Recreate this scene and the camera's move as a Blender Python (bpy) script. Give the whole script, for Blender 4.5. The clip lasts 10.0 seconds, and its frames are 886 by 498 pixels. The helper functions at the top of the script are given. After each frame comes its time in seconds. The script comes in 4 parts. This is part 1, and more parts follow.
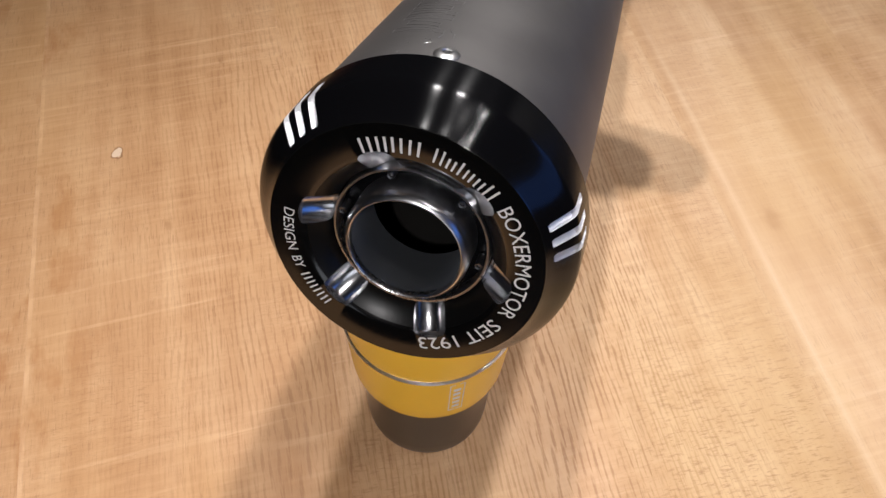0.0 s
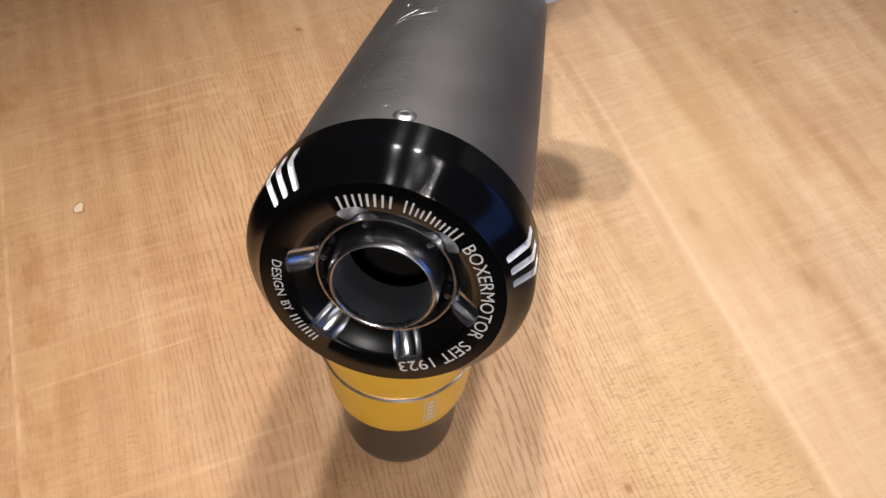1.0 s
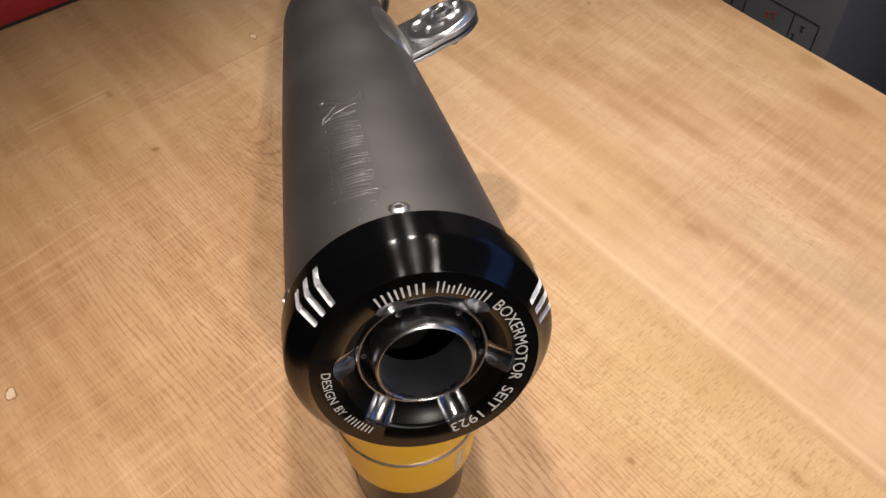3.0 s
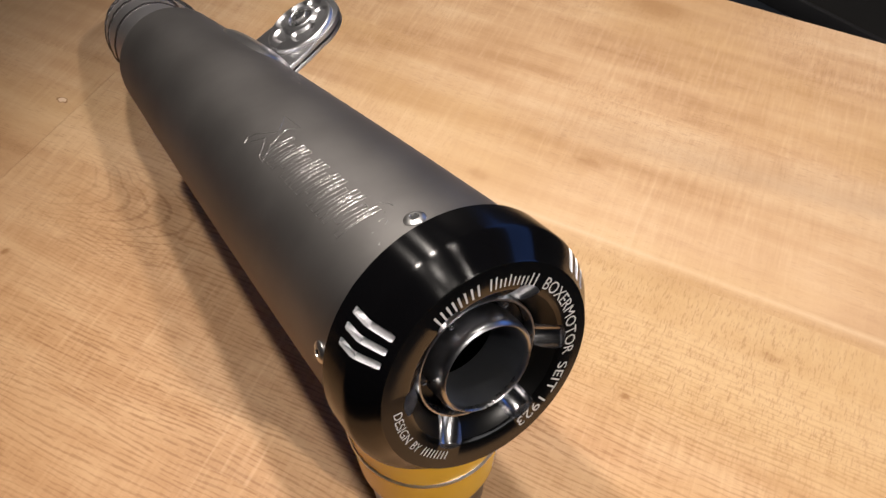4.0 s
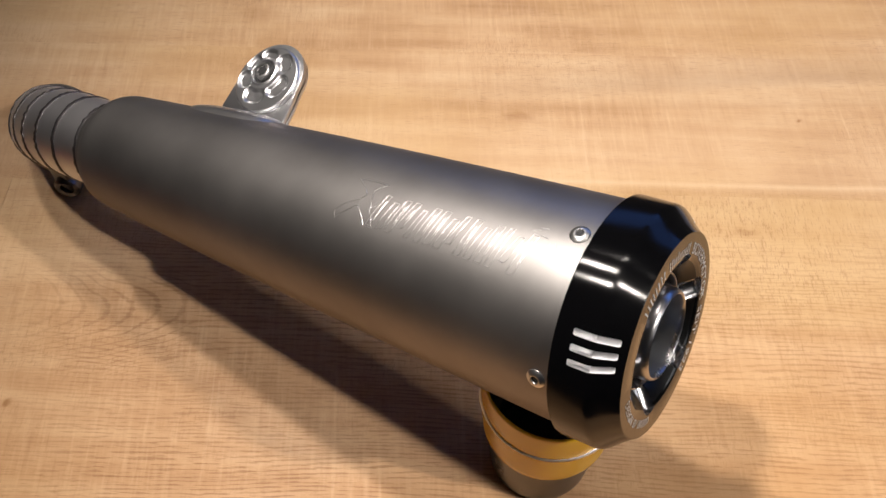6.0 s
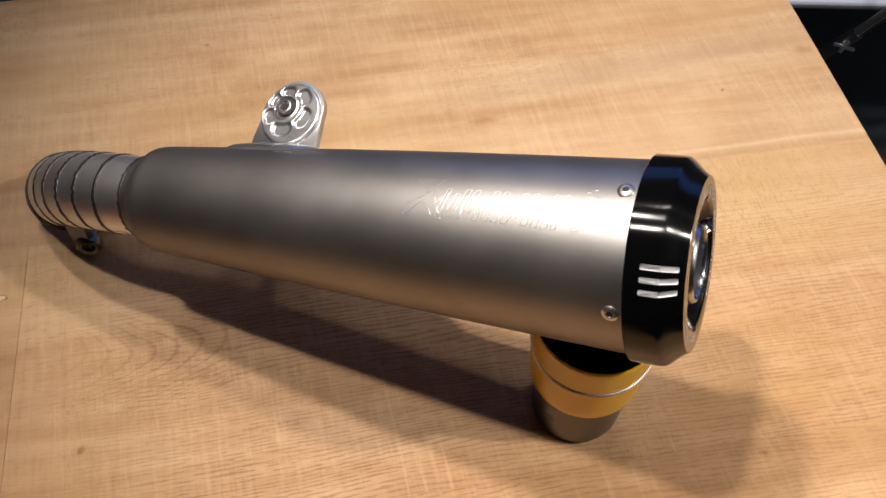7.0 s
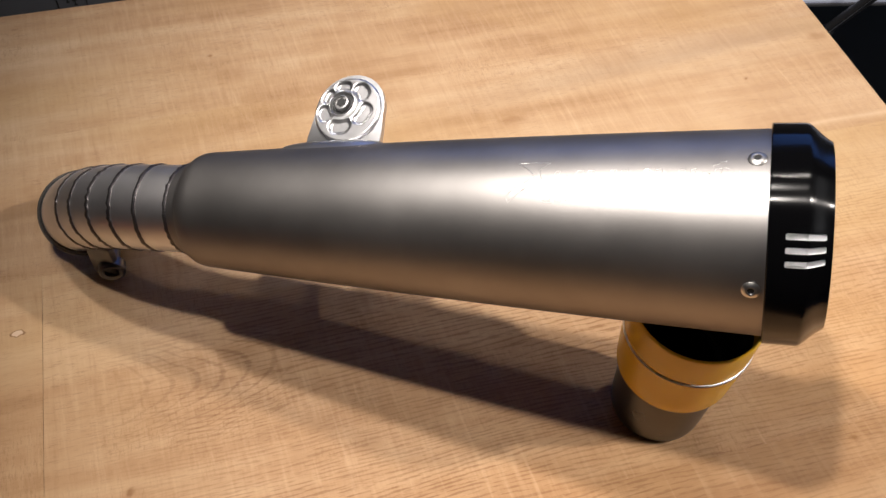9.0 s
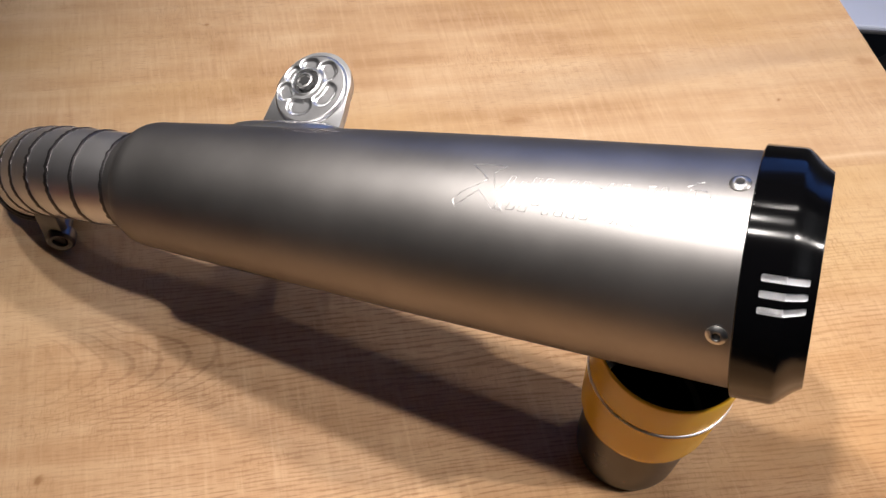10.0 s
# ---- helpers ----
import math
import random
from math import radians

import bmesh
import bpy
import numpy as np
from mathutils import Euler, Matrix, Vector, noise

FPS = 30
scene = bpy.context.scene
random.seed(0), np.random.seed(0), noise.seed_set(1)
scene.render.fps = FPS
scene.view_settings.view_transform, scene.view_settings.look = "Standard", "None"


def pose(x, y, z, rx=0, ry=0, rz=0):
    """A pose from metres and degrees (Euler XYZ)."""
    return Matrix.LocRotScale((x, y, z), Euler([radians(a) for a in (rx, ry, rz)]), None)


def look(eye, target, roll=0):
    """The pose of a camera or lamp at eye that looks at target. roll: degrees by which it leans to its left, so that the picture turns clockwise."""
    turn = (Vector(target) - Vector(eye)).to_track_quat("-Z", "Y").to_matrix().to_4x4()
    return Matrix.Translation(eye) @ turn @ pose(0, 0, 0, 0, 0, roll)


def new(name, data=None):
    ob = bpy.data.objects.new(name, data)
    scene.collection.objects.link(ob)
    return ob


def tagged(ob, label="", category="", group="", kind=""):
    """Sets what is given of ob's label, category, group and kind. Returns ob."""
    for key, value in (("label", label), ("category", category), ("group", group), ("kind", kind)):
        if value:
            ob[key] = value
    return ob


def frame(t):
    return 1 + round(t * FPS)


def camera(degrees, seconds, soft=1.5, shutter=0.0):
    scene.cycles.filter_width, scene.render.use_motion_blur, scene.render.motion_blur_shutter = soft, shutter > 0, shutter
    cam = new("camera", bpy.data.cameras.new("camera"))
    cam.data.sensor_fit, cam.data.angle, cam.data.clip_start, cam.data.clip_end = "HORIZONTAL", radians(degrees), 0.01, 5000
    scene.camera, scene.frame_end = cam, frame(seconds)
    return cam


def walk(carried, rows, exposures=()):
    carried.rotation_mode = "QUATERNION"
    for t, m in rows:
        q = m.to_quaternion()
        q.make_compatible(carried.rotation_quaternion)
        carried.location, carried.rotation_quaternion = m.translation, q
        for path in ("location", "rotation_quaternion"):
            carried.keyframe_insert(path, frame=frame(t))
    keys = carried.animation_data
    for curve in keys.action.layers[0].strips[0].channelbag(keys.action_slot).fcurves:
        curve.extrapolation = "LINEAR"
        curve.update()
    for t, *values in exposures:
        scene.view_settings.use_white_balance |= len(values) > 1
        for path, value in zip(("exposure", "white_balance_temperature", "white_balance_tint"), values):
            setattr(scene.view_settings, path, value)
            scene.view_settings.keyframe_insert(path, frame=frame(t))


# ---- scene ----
cam = camera(51.84, 10.0, soft=1.5)
PATH = [
    (0.0, (0.1382, 0.1161, 0.4821), (0.089, 0.7057, -0.3241), 2.57),
    (0.5, (0.1277, 0.1097, 0.506), (0.1201, 0.7037, -0.2985), 3.26),
    (1.0, (0.1236, 0.0971, 0.5278), (0.1483, 0.6939, -0.2742), 3.21),
    (1.5, (0.1234, 0.0754, 0.5546), (0.165, 0.6755, -0.2443), 2.79),
    (2.0, (0.0939, 0.0401, 0.5688), (0.1773, 0.6465, -0.222), 1.94),
    (2.5, (0.0675, 0.045, 0.583), (0.2106, 0.6516, -0.1991), 1.37),
    (3.0, (0.0348, 0.1065, 0.5662), (0.2684, 0.687, -0.2139), 0.02),
    (3.2, (0.0172, 0.1306, 0.5585), (0.299, 0.6826, -0.2262), -0.03),
    (4.3, (-0.0518, 0.2011, 0.5515), (0.3976, 0.6107, -0.2423), -0.72),
    (4.5, (-0.0549, 0.2234, 0.5554), (0.4059, 0.6095, -0.2437), 0.02),
    (5.0, (-0.0495, 0.2807, 0.5241), (0.422, 0.6086, -0.2945), 0.59),
    (5.5, (-0.0777, 0.2949, 0.5668), (0.4033, 0.5631, -0.2679), -0.2),
    (5.7, (-0.0948, 0.3109, 0.586), (0.3977, 0.5523, -0.2501), -0.33),
    (6.8, (-0.1979, 0.3875, 0.6424), (0.3611, 0.502, -0.1788), -0.58),
    (7.0, (-0.2135, 0.4094, 0.6563), (0.3559, 0.5017, -0.1605), 0.24),
    (7.5, (-0.2261, 0.4571, 0.6636), (0.3625, 0.5025, -0.1435), 1.86),
    (8.0, (-0.2272, 0.4944, 0.6607), (0.3671, 0.5059, -0.1435), 2.93),
    (8.5, (-0.2264, 0.5083, 0.6364), (0.3697, 0.5111, -0.1665), 3.15),
    (9.0, (-0.2205, 0.5144, 0.6074), (0.3862, 0.5275, -0.1874), 3.23),
    (9.5, (-0.2052, 0.4931, 0.582), (0.4065, 0.53, -0.2081), 4.16),
    (10.0, (-0.1747, 0.4577, 0.5628), (0.4265, 0.5265, -0.2333), 4.74),
]
# the camera's exposure and white balance drift a little on the way
BALANCE = [(0.0, -0.08, 6000, 10), (1.0, -0.08, 6100, 10), (2.0, -0.18, 6450, 10), (2.5, -0.24, 6500, 10), (3.0, -0.16, 6600, 10), (5.0, -0.05, 6500, 10), (7.0, -0.09, 6550, 10), (8.5, -0.05, 6500, 10), (10.0, 0.0, 6250, 10)]
walk(cam, [(t, look(eye, target, roll)) for t, eye, target, roll in PATH], BALANCE)

# ---- world and light ----
world = bpy.data.worlds.new("world")
scene.world = world
world.use_nodes = True
world.node_tree.nodes["Background"].inputs[0].default_value = (0.06, 0.058, 0.056, 1)
world.node_tree.nodes["Background"].inputs[1].default_value = 0.5


def area_lamp(name, m, power, color, size, size_y=0.0):
    data = bpy.data.lights.new(name, "AREA")
    data.energy, data.color, data.size = power, color, size
    data.shape = "RECTANGLE" if size_y else "DISK"
    if size_y:
        data.size_y = size_y
    ob = new(name, data)
    ob.matrix_world = m
    return ob


def spot_lamp(eye, target, power, color, radius, cone, blend=1.0):
    data = bpy.data.lights.new("spot_lamp", "SPOT")
    data.energy, data.color, data.shadow_soft_size = power, color, radius
    data.spot_size, data.spot_blend = radians(cone), blend
    ob = new("spot_lamp", data)
    ob.matrix_world = look(eye, target)
    return ob


WARM = (1.0, 0.915, 0.835)
# ceiling spots over the table
LAMPS = (
    (0.304, 0.805, 1.18, 46, (0.34, 0.13), 83), (0.032, 0.790, 1.41, 52, (0.38, 0.06), 83),
    (0.62, 0.10, 1.70, 14, (0.44, -0.10), 84), (0.62, 0.48, 1.70, 7, (0.40, 0.10), 84), (0.06, -1.04, 1.70, 112, (0.20, 0.08), 56),
)
for x, y, z, power, (ax, ay), cone in LAMPS:
    spot_lamp((x, y, z), (ax, ay, 0), power, WARM, 0.034, cone)
# an unseen ceiling spot, added in the far corner to brighten the room there
spot_lamp((1.05, 2.10, 1.70), (1.55, 2.3, 0.2), 110, WARM, 0.05, 100)
# lamps for evening daylight at the two windows
area_lamp("window_light", look((1.60, 0.10, 0.88), (0, 0.4, 0.1)), 0.2, (0.34, 0.52, 1.0), 2.4, 0.7)
# the southern one is near white, added as fill for the table's shadows
area_lamp("window_light", look((0.55, -2.36, 0.60), (0.5, 0.3, -0.2)), 6, (1.0, 0.97, 0.95), 1.5, 0.9)


# ---- materials ----
def material(name, color=(0.5, 0.5, 0.5), rough=0.5, metal=0.0):
    mat = bpy.data.materials.new(name)
    mat.use_nodes = True
    b = mat.node_tree.nodes["Principled BSDF"]
    b.inputs["Base Color"].default_value = (*color, 1)
    b.inputs["Roughness"].default_value = rough
    b.inputs["Metallic"].default_value = metal
    return mat, mat.node_tree, b


def node(tree, kind, **values):
    n = tree.nodes.new(kind)
    for key, value in values.items():
        if key in n.inputs:
            n.inputs[key].default_value = value
    return n


def math_node(tree, op, a, b=None, c=None, clamp=False):
    n = tree.nodes.new("ShaderNodeMath")
    n.operation, n.use_clamp = op, clamp
    for slot, v in zip(n.inputs, (a, b, c)):
        if v is None:
            continue
        if isinstance(v, (int, float)):
            slot.default_value = v
        else:
            tree.links.new(v, slot)
    return n.outputs[0]


def ramp(tree, fac, stops):
    n = tree.nodes.new("ShaderNodeValToRGB")
    while len(n.color_ramp.elements) < len(stops):
        n.color_ramp.elements.new(0.5)
    for e, (p, c) in zip(n.color_ramp.elements, stops):
        e.position = p
        e.color = (c, c, c, 1) if isinstance(c, (int, float)) else (*c, 1)
    tree.links.new(fac, n.inputs[0])
    return n.outputs[0]


def mix(tree, fac, a, b, blend="MIX"):
    n = tree.nodes.new("ShaderNodeMix")
    n.data_type, n.blend_type = "RGBA", blend
    for slot, v in ((n.inputs[0], fac), (n.inputs[6], a), (n.inputs[7], b)):
        if isinstance(v, (int, float)):
            slot.default_value = v
        elif isinstance(v, tuple):
            slot.default_value = (*v, 1)
        else:
            tree.links.new(v, slot)
    return n.outputs[2]


def coords(tree, scale=(1, 1, 1), source="Object", rotation=(0, 0, 0)):
    c = tree.nodes.new("ShaderNodeTexCoord")
    m = tree.nodes.new("ShaderNodeMapping")
    m.inputs["Scale"].default_value = scale
    m.inputs["Rotation"].default_value = rotation
    tree.links.new(c.outputs[source], m.inputs[0])
    return m.outputs[0]


def noise_tex(tree, vector, scale, detail=4.0, rough=0.55, distort=0.0):
    n = node(tree, "ShaderNodeTexNoise", Scale=scale, Detail=detail, Roughness=rough, Distortion=distort)
    tree.links.new(vector, n.inputs["Vector"])
    return n.outputs[0]


def bump(tree, bsdf, height, strength, distance):
    n = node(tree, "ShaderNodeBump", Strength=strength, Distance=distance)
    tree.links.new(height, n.inputs["Height"])
    tree.links.new(n.outputs[0], bsdf.inputs["Normal"])


def grained_metal(name, color, rough, stretch, amount=0.08, relief=0.05, aniso=0.0):
    """Metal with fine brushed grain along the stretched axis and faint large blotches."""
    mat, tree, b = material(name, color, rough, 1.0)
    v = coords(tree, stretch)
    fine = noise_tex(tree, v, 300, 3)
    big = noise_tex(tree, coords(tree), 22, 4)
    r = math_node(tree, "MULTIPLY_ADD", fine, amount, rough - amount / 2)
    r = math_node(tree, "MULTIPLY_ADD", big, amount, r)
    tree.links.new(math_node(tree, "SUBTRACT", r, amount / 2), b.inputs["Roughness"])
    dark = tuple(c * 0.86 for c in color)
    tree.links.new(mix(tree, ramp(tree, big, [(0.35, 0.0), (0.65, 1.0)]), dark, color), b.inputs["Base Color"])
    bump(tree, b, fine, relief, 0.0002)
    return mat


# wood: oak planks with grain, pores, saw marks and knots; coordinates are the table's own (x across, y along the grain)
KNOTS = [  # across, along, size across, size along, depth of tone
    (0.533, 0.313, 0.005, 0.013, 0.6), (0.481, 0.390, 0.005, 0.009, 0.35), (0.248, 0.681, 0.0022, 0.003, 0.9),
    (0.341, 0.213, 0.0022, 0.003, 0.9), (0.686, 0.579, 0.0018, 0.003, 0.8), (0.536, 0.068, 0.0018, 0.002, 0.9),
    (0.160, 0.168, 0.002, 0.003, 0.8), (0.582, 0.560, 0.004, 0.012, 0.35), (0.578, -0.036, 0.006, 0.011, 0.6),
    (0.081, 0.462, 0.002, 0.004, 0.5), (0.752, 0.328, 0.014, 0.030, 0.60), (0.779, 0.378, 0.010, 0.016, 0.5), (0.616, 0.248, 0.004, 0.010, 0.3), (0.125, 0.616, 0.002, 0.003, 0.6), (0.252, 0.771, 0.0025, 0.0045, 0.6), (0.415, 0.132, 0.003, 0.008, 0.45), (0.655, 0.560, 0.010, 0.018, 0.25),
]


def wood_material():
    mat, tree, b = material("oiled_oak", (0.5, 0.3, 0.15), 0.42)
    tree.nodes.remove(tree.nodes["Principled BSDF"])
    b = tree.nodes.new("ShaderNodeBsdfPrincipled")
    tree.links.new(b.outputs[0], tree.nodes["Material Output"].inputs[0])
    info = tree.nodes.new("ShaderNodeObjectInfo")
    rnd = info.outputs["Random"]
    base = coords(tree)
    shift = tree.nodes.new("ShaderNodeVectorMath")
    shift.operation = "ADD"
    comb = tree.nodes.new("ShaderNodeCombineXYZ")
    tree.links.new(math_node(tree, "MULTIPLY", rnd, 3.7), comb.inputs[0])
    tree.links.new(math_node(tree, "MULTIPLY", rnd, 11.3), comb.inputs[1])
    tree.links.new(math_node(tree, "MULTIPLY", rnd, 5.1), comb.inputs[2])
    tree.links.new(base, shift.inputs[0])
    tree.links.new(comb.outputs[0], shift.inputs[1])
    v = shift.outputs[0]

    def stretched(sx, sy, whole=False):
        m = tree.nodes.new("ShaderNodeMapping")
        m.inputs["Scale"].default_value = (sx, sy, 1)
        tree.links.new(base if whole else v, m.inputs[0])
        return m.outputs[0]

    broad = noise_tex(tree, stretched(9, 1.1, True), 1.6, 3, 0.5, 0.6)
    rings = node(tree, "ShaderNodeTexWave", Scale=6.0, Distortion=7.0, Detail=3.0)
    rings.inputs["Detail Scale"].default_value = 0.7
    rings.bands_direction = "X"
    tree.links.new(stretched(2.2, 0.28), rings.inputs["Vector"])
    streak = noise_tex(tree, stretched(70, 3.0), 3.0, 4, 0.65)
    fine = noise_tex(tree, stretched(380, 26), 3.0, 3, 0.65)
    tone = math_node(tree, "MULTIPLY_ADD", broad, 0.62, -0.215)
    tone = math_node(tree, "MULTIPLY_ADD", rings.outputs["Fac"], 0.06, tone)
    tone = math_node(tree, "MULTIPLY_ADD", streak, 0.18, tone)
    tone = math_node(tree, "MULTIPLY_ADD", noise_tex(tree, stretched(1, 0.7, True), 9.0, 4, 0.6), 0.50, tone)
    tone = math_node(tree, "MULTIPLY_ADD", noise_tex(tree, stretched(1, 0.5), 34.0, 4, 0.6), 0.20, tone)
    tone = math_node(tree, "MULTIPLY_ADD", rnd, 0.07, tone)
    n = tree.nodes.new("ShaderNodeValToRGB")
    stops = [(0.25, (0.31, 0.165, 0.078)), (0.44, (0.41, 0.250, 0.134)), (0.58, (0.50, 0.328, 0.190)), (0.80, (0.61, 0.440, 0.282))]
    while len(n.color_ramp.elements) < len(stops):
        n.color_ramp.elements.new(0.5)
    for e, (p, c) in zip(n.color_ramp.elements, stops):
        e.position, e.color = p, (*c, 1)
    tree.links.new(tone, n.inputs[0])
    col = n.outputs[0]
    # open pores: short dark dashes along the grain
    pores = ramp(tree, fine, [(0.34, 1.0), (0.45, 0.0)])
    where = ramp(tree, noise_tex(tree, stretched(8, 3), 2.0, 3), [(0.38, 0.30), (0.62, 1.0)])
    pores = math_node(tree, "MULTIPLY", pores, where)
    col = mix(tree, math_node(tree, "MULTIPLY", pores, 0.42), col, (0.22, 0.11, 0.05))
    # growth lines: fine brown ribs a few millimetres apart, broken into dashes and bending with the grain
    split = tree.nodes.new("ShaderNodeSeparateXYZ")
    tree.links.new(v, split.inputs[0])
    phase = math_node(tree, "MULTIPLY", split.outputs[0], 1780.0)
    phase = math_node(tree, "MULTIPLY_ADD", noise_tex(tree, stretched(7, 1.6), 1.5, 2), 90.0, phase)
    phase = math_node(tree, "MULTIPLY_ADD", noise_tex(tree, stretched(60, 12), 1.5, 2), 3.0, phase)
    rib = math_node(tree, "SINE", phase)
    dash = noise_tex(tree, stretched(420, 36), 1.5, 3, 0.6)
    rib = math_node(tree, "MULTIPLY_ADD", rib, 0.13, math_node(tree, "MULTIPLY", dash, 0.9))
    ribs = ramp(tree, rib, [(0.49, 0.0), (0.60, 1.0)])
    # the flat-sawn boards in the middle of the top carry the strongest lines
    at = tree.nodes.new("ShaderNodeSeparateXYZ")
    tree.links.new(base, at.inputs[0])
    across = ramp(tree, at.outputs[0], [(0.02, 0.10), (0.20, 0.9), (0.36, 1.0), (0.43, 0.06)])
    along = ramp(tree, at.outputs[1], [(0.0, 0.8), (0.22, 1.0), (0.60, 1.0), (0.72, 0.06)])
    ribzone = math_node(tree, "MULTIPLY", across, along)
    ribmask = ramp(tree, noise_tex(tree, stretched(4.5, 1.6), 1.8, 3), [(0.36, 0.45), (0.58, 1.0)])
    ribs = math_node(tree, "MULTIPLY", ribs, math_node(tree, "MULTIPLY", ribmask, ribzone))
    col = mix(tree, math_node(tree, "MULTIPLY", ribs, 0.66), col, (0.24, 0.12, 0.052))
    # saw marks: pale and dark lines across the grain in patches
    slant = tree.nodes.new("ShaderNodeMapping")
    slant.inputs["Rotation"].default_value = (0, 0, radians(-4))
    tree.links.new(v, slant.inputs[0])

    def sawn(sx, sy):
        m = tree.nodes.new("ShaderNodeMapping")
        m.inputs["Scale"].default_value = (sx, sy, 1)
        tree.links.new(slant.outputs[0], m.inputs[0])
        return m.outputs[0]

    saw = noise_tex(tree, sawn(9, 112), 2.6, 3, 0.65)
    sawmask = ramp(tree, noise_tex(tree, stretched(5, 4), 1.7, 3), [(0.36, 0.25), (0.56, 1.0)])
    pale = math_node(tree, "MULTIPLY", ramp(tree, saw, [(0.50, 0.0), (0.78, 1.0)]), sawmask)
    col = mix(tree, math_node(tree, "MULTIPLY", pale, 0.28), col, (0.74, 0.55, 0.37))
    deep = math_node(tree, "MULTIPLY", ramp(tree, saw, [(0.24, 1.0), (0.44, 0.0)]), sawmask)
    col = mix(tree, math_node(tree, "MULTIPLY", deep, 0.26), col, (0.26, 0.13, 0.055))
    # long pale scratches left by the saw, right across a board
    long_saw = noise_tex(tree, sawn(3.2, 78), 2.2, 3, 0.6)
    long_mask = ramp(tree, noise_tex(tree, stretched(2.5, 5.5), 2.1, 3), [(0.46, 0.0), (0.60, 1.0)])
    long_saw = math_node(tree, "MULTIPLY", ramp(tree, long_saw, [(0.54, 0.0), (0.72, 1.0)]), long_mask)
    long_saw = math_node(tree, "MULTIPLY", long_saw, ramp(tree, at.outputs[0], [(0.16, 1.0), (0.30, 0.45)]))
    col = mix(tree, math_node(tree, "MULTIPLY", long_saw, 0.38), col, (0.76, 0.58, 0.41))
    # short ticks across the grain where the saw caught the fibres
    tick = noise_tex(tree, stretched(48, 250), 3.0, 3, 0.7)
    tickmask = ramp(tree, noise_tex(tree, stretched(6, 3), 1.9, 3), [(0.46, 0.0), (0.60, 1.0)])
    rough_u = ramp(tree, at.outputs[0], [(0.30, 0.0), (0.36, 1.0), (0.44, 1.0), (0.47, 0.0)])
    rough_v = ramp(tree, at.outputs[1], [(0.0, 0.4), (0.08, 1.0), (0.26, 1.0), (0.40, 0.0)])
    rough_zone = math_node(tree, "MULTIPLY", rough_u, rough_v)
    col = mix(tree, math_node(tree, "MULTIPLY", rough_zone, 0.42), col, (0.52, 0.36, 0.165))
    tickmask = math_node(tree, "MAXIMUM", math_node(tree, "MULTIPLY", tickmask, 0.7), rough_zone)
    ticks = math_node(tree, "MULTIPLY", ramp(tree, tick, [(0.37, 1.0), (0.46, 0.0)]), tickmask)
    col = mix(tree, math_node(tree, "MULTIPLY", ticks, 0.44), col, (0.25, 0.13, 0.06))
    # one pale sapwood strip along the grain
    strip = ramp(tree, math_node(tree, "MULTIPLY_ADD", noise_tex(tree, coords(tree), 14, 3), 0.012, at.outputs[0]), [(0.458, 0.0), (0.474, 1.0), (0.515, 0.8), (0.545, 0.0)])
    col = mix(tree, math_node(tree, "MULTIPLY", strip, 0.26), col, (0.66, 0.475, 0.310))
    # a narrow bright edge on that strip, and the darker board beyond it
    wave = math_node(tree, "MULTIPLY_ADD", noise_tex(tree, stretched(1, 1, True), 7, 2), 0.006, at.outputs[0])
    line = math_node(tree, "MULTIPLY", ramp(tree, wave, [(0.4605, 0.0), (0.4628, 1.0), (0.4660, 1.0), (0.4690, 0.0)]), ramp(tree, at.outputs[1], [(0.50, 1.0), (0.66, 0.0)]))
    col = mix(tree, math_node(tree, "MULTIPLY", line, 0.36), col, (0.76, 0.59, 0.42))
    beyond = ramp(tree, math_node(tree, "MULTIPLY_ADD", at.outputs[1], 0.05, wave), [(0.5555, 0.0), (0.5575, 1.0), (0.575, 0.35), (0.610, 0.0)])
    col = mix(tree, math_node(tree, "MULTIPLY", beyond, 0.30), col, (0.37, 0.225, 0.118))
    # a grey-brown streak running out to the table's end, and the pale glue line of the outer board
    du = math_node(tree, "MULTIPLY_ADD", at.outputs[1], 0.082, at.outputs[0])
    du = math_node(tree, "MULTIPLY_ADD", noise_tex(tree, stretched(3, 1.2), 3.0, 3), 0.024, du)
    smoky = math_node(tree, "MULTIPLY", ramp(tree, du, [(0.586, 0.0), (0.600, 1.0), (0.606, 0.9), (0.640, 0.0)]), ramp(tree, at.outputs[1], [(0.02, 1.0), (0.22, 0.8), (0.42, 0.0)]))
    col = mix(tree, math_node(tree, "MULTIPLY", smoky, 0.42), col, (0.30, 0.205, 0.135))
    glue = math_node(tree, "LESS_THAN", math_node(tree, "ABSOLUTE", math_node(tree, "ADD", at.outputs[0], 0.0045)), 0.0013)
    glue = math_node(tree, "MULTIPLY", glue, ramp(tree, noise_tex(tree, stretched(2, 1), 26, 3), [(0.42, 0.0), (0.60, 1.0)]))
    col = mix(tree, math_node(tree, "MULTIPLY", glue, 0.55), col, (0.72, 0.54, 0.38))
    rust = math_node(tree, "MULTIPLY", ramp(tree, at.outputs[0], [(0.0, 1.0), (0.015, 0.8), (0.06, 0.0)]), ramp(tree, noise_tex(tree, stretched(1.6, 0.7), 30, 4, 0.6), [(0.54, 0.0), (0.66, 1.0)]))
    col = mix(tree, math_node(tree, "MULTIPLY", rust, 0.50), col, (0.33, 0.15, 0.05))
    # faint yellow and pink patches
    tint = noise_tex(tree, stretched(2.2, 0.8), 3.1, 3)
    col = mix(tree, ramp(tree, tint, [(0.35, 0.35), (0.5, 0.0), (1.0, 0.0)]), col, (0.52, 0.34, 0.16))
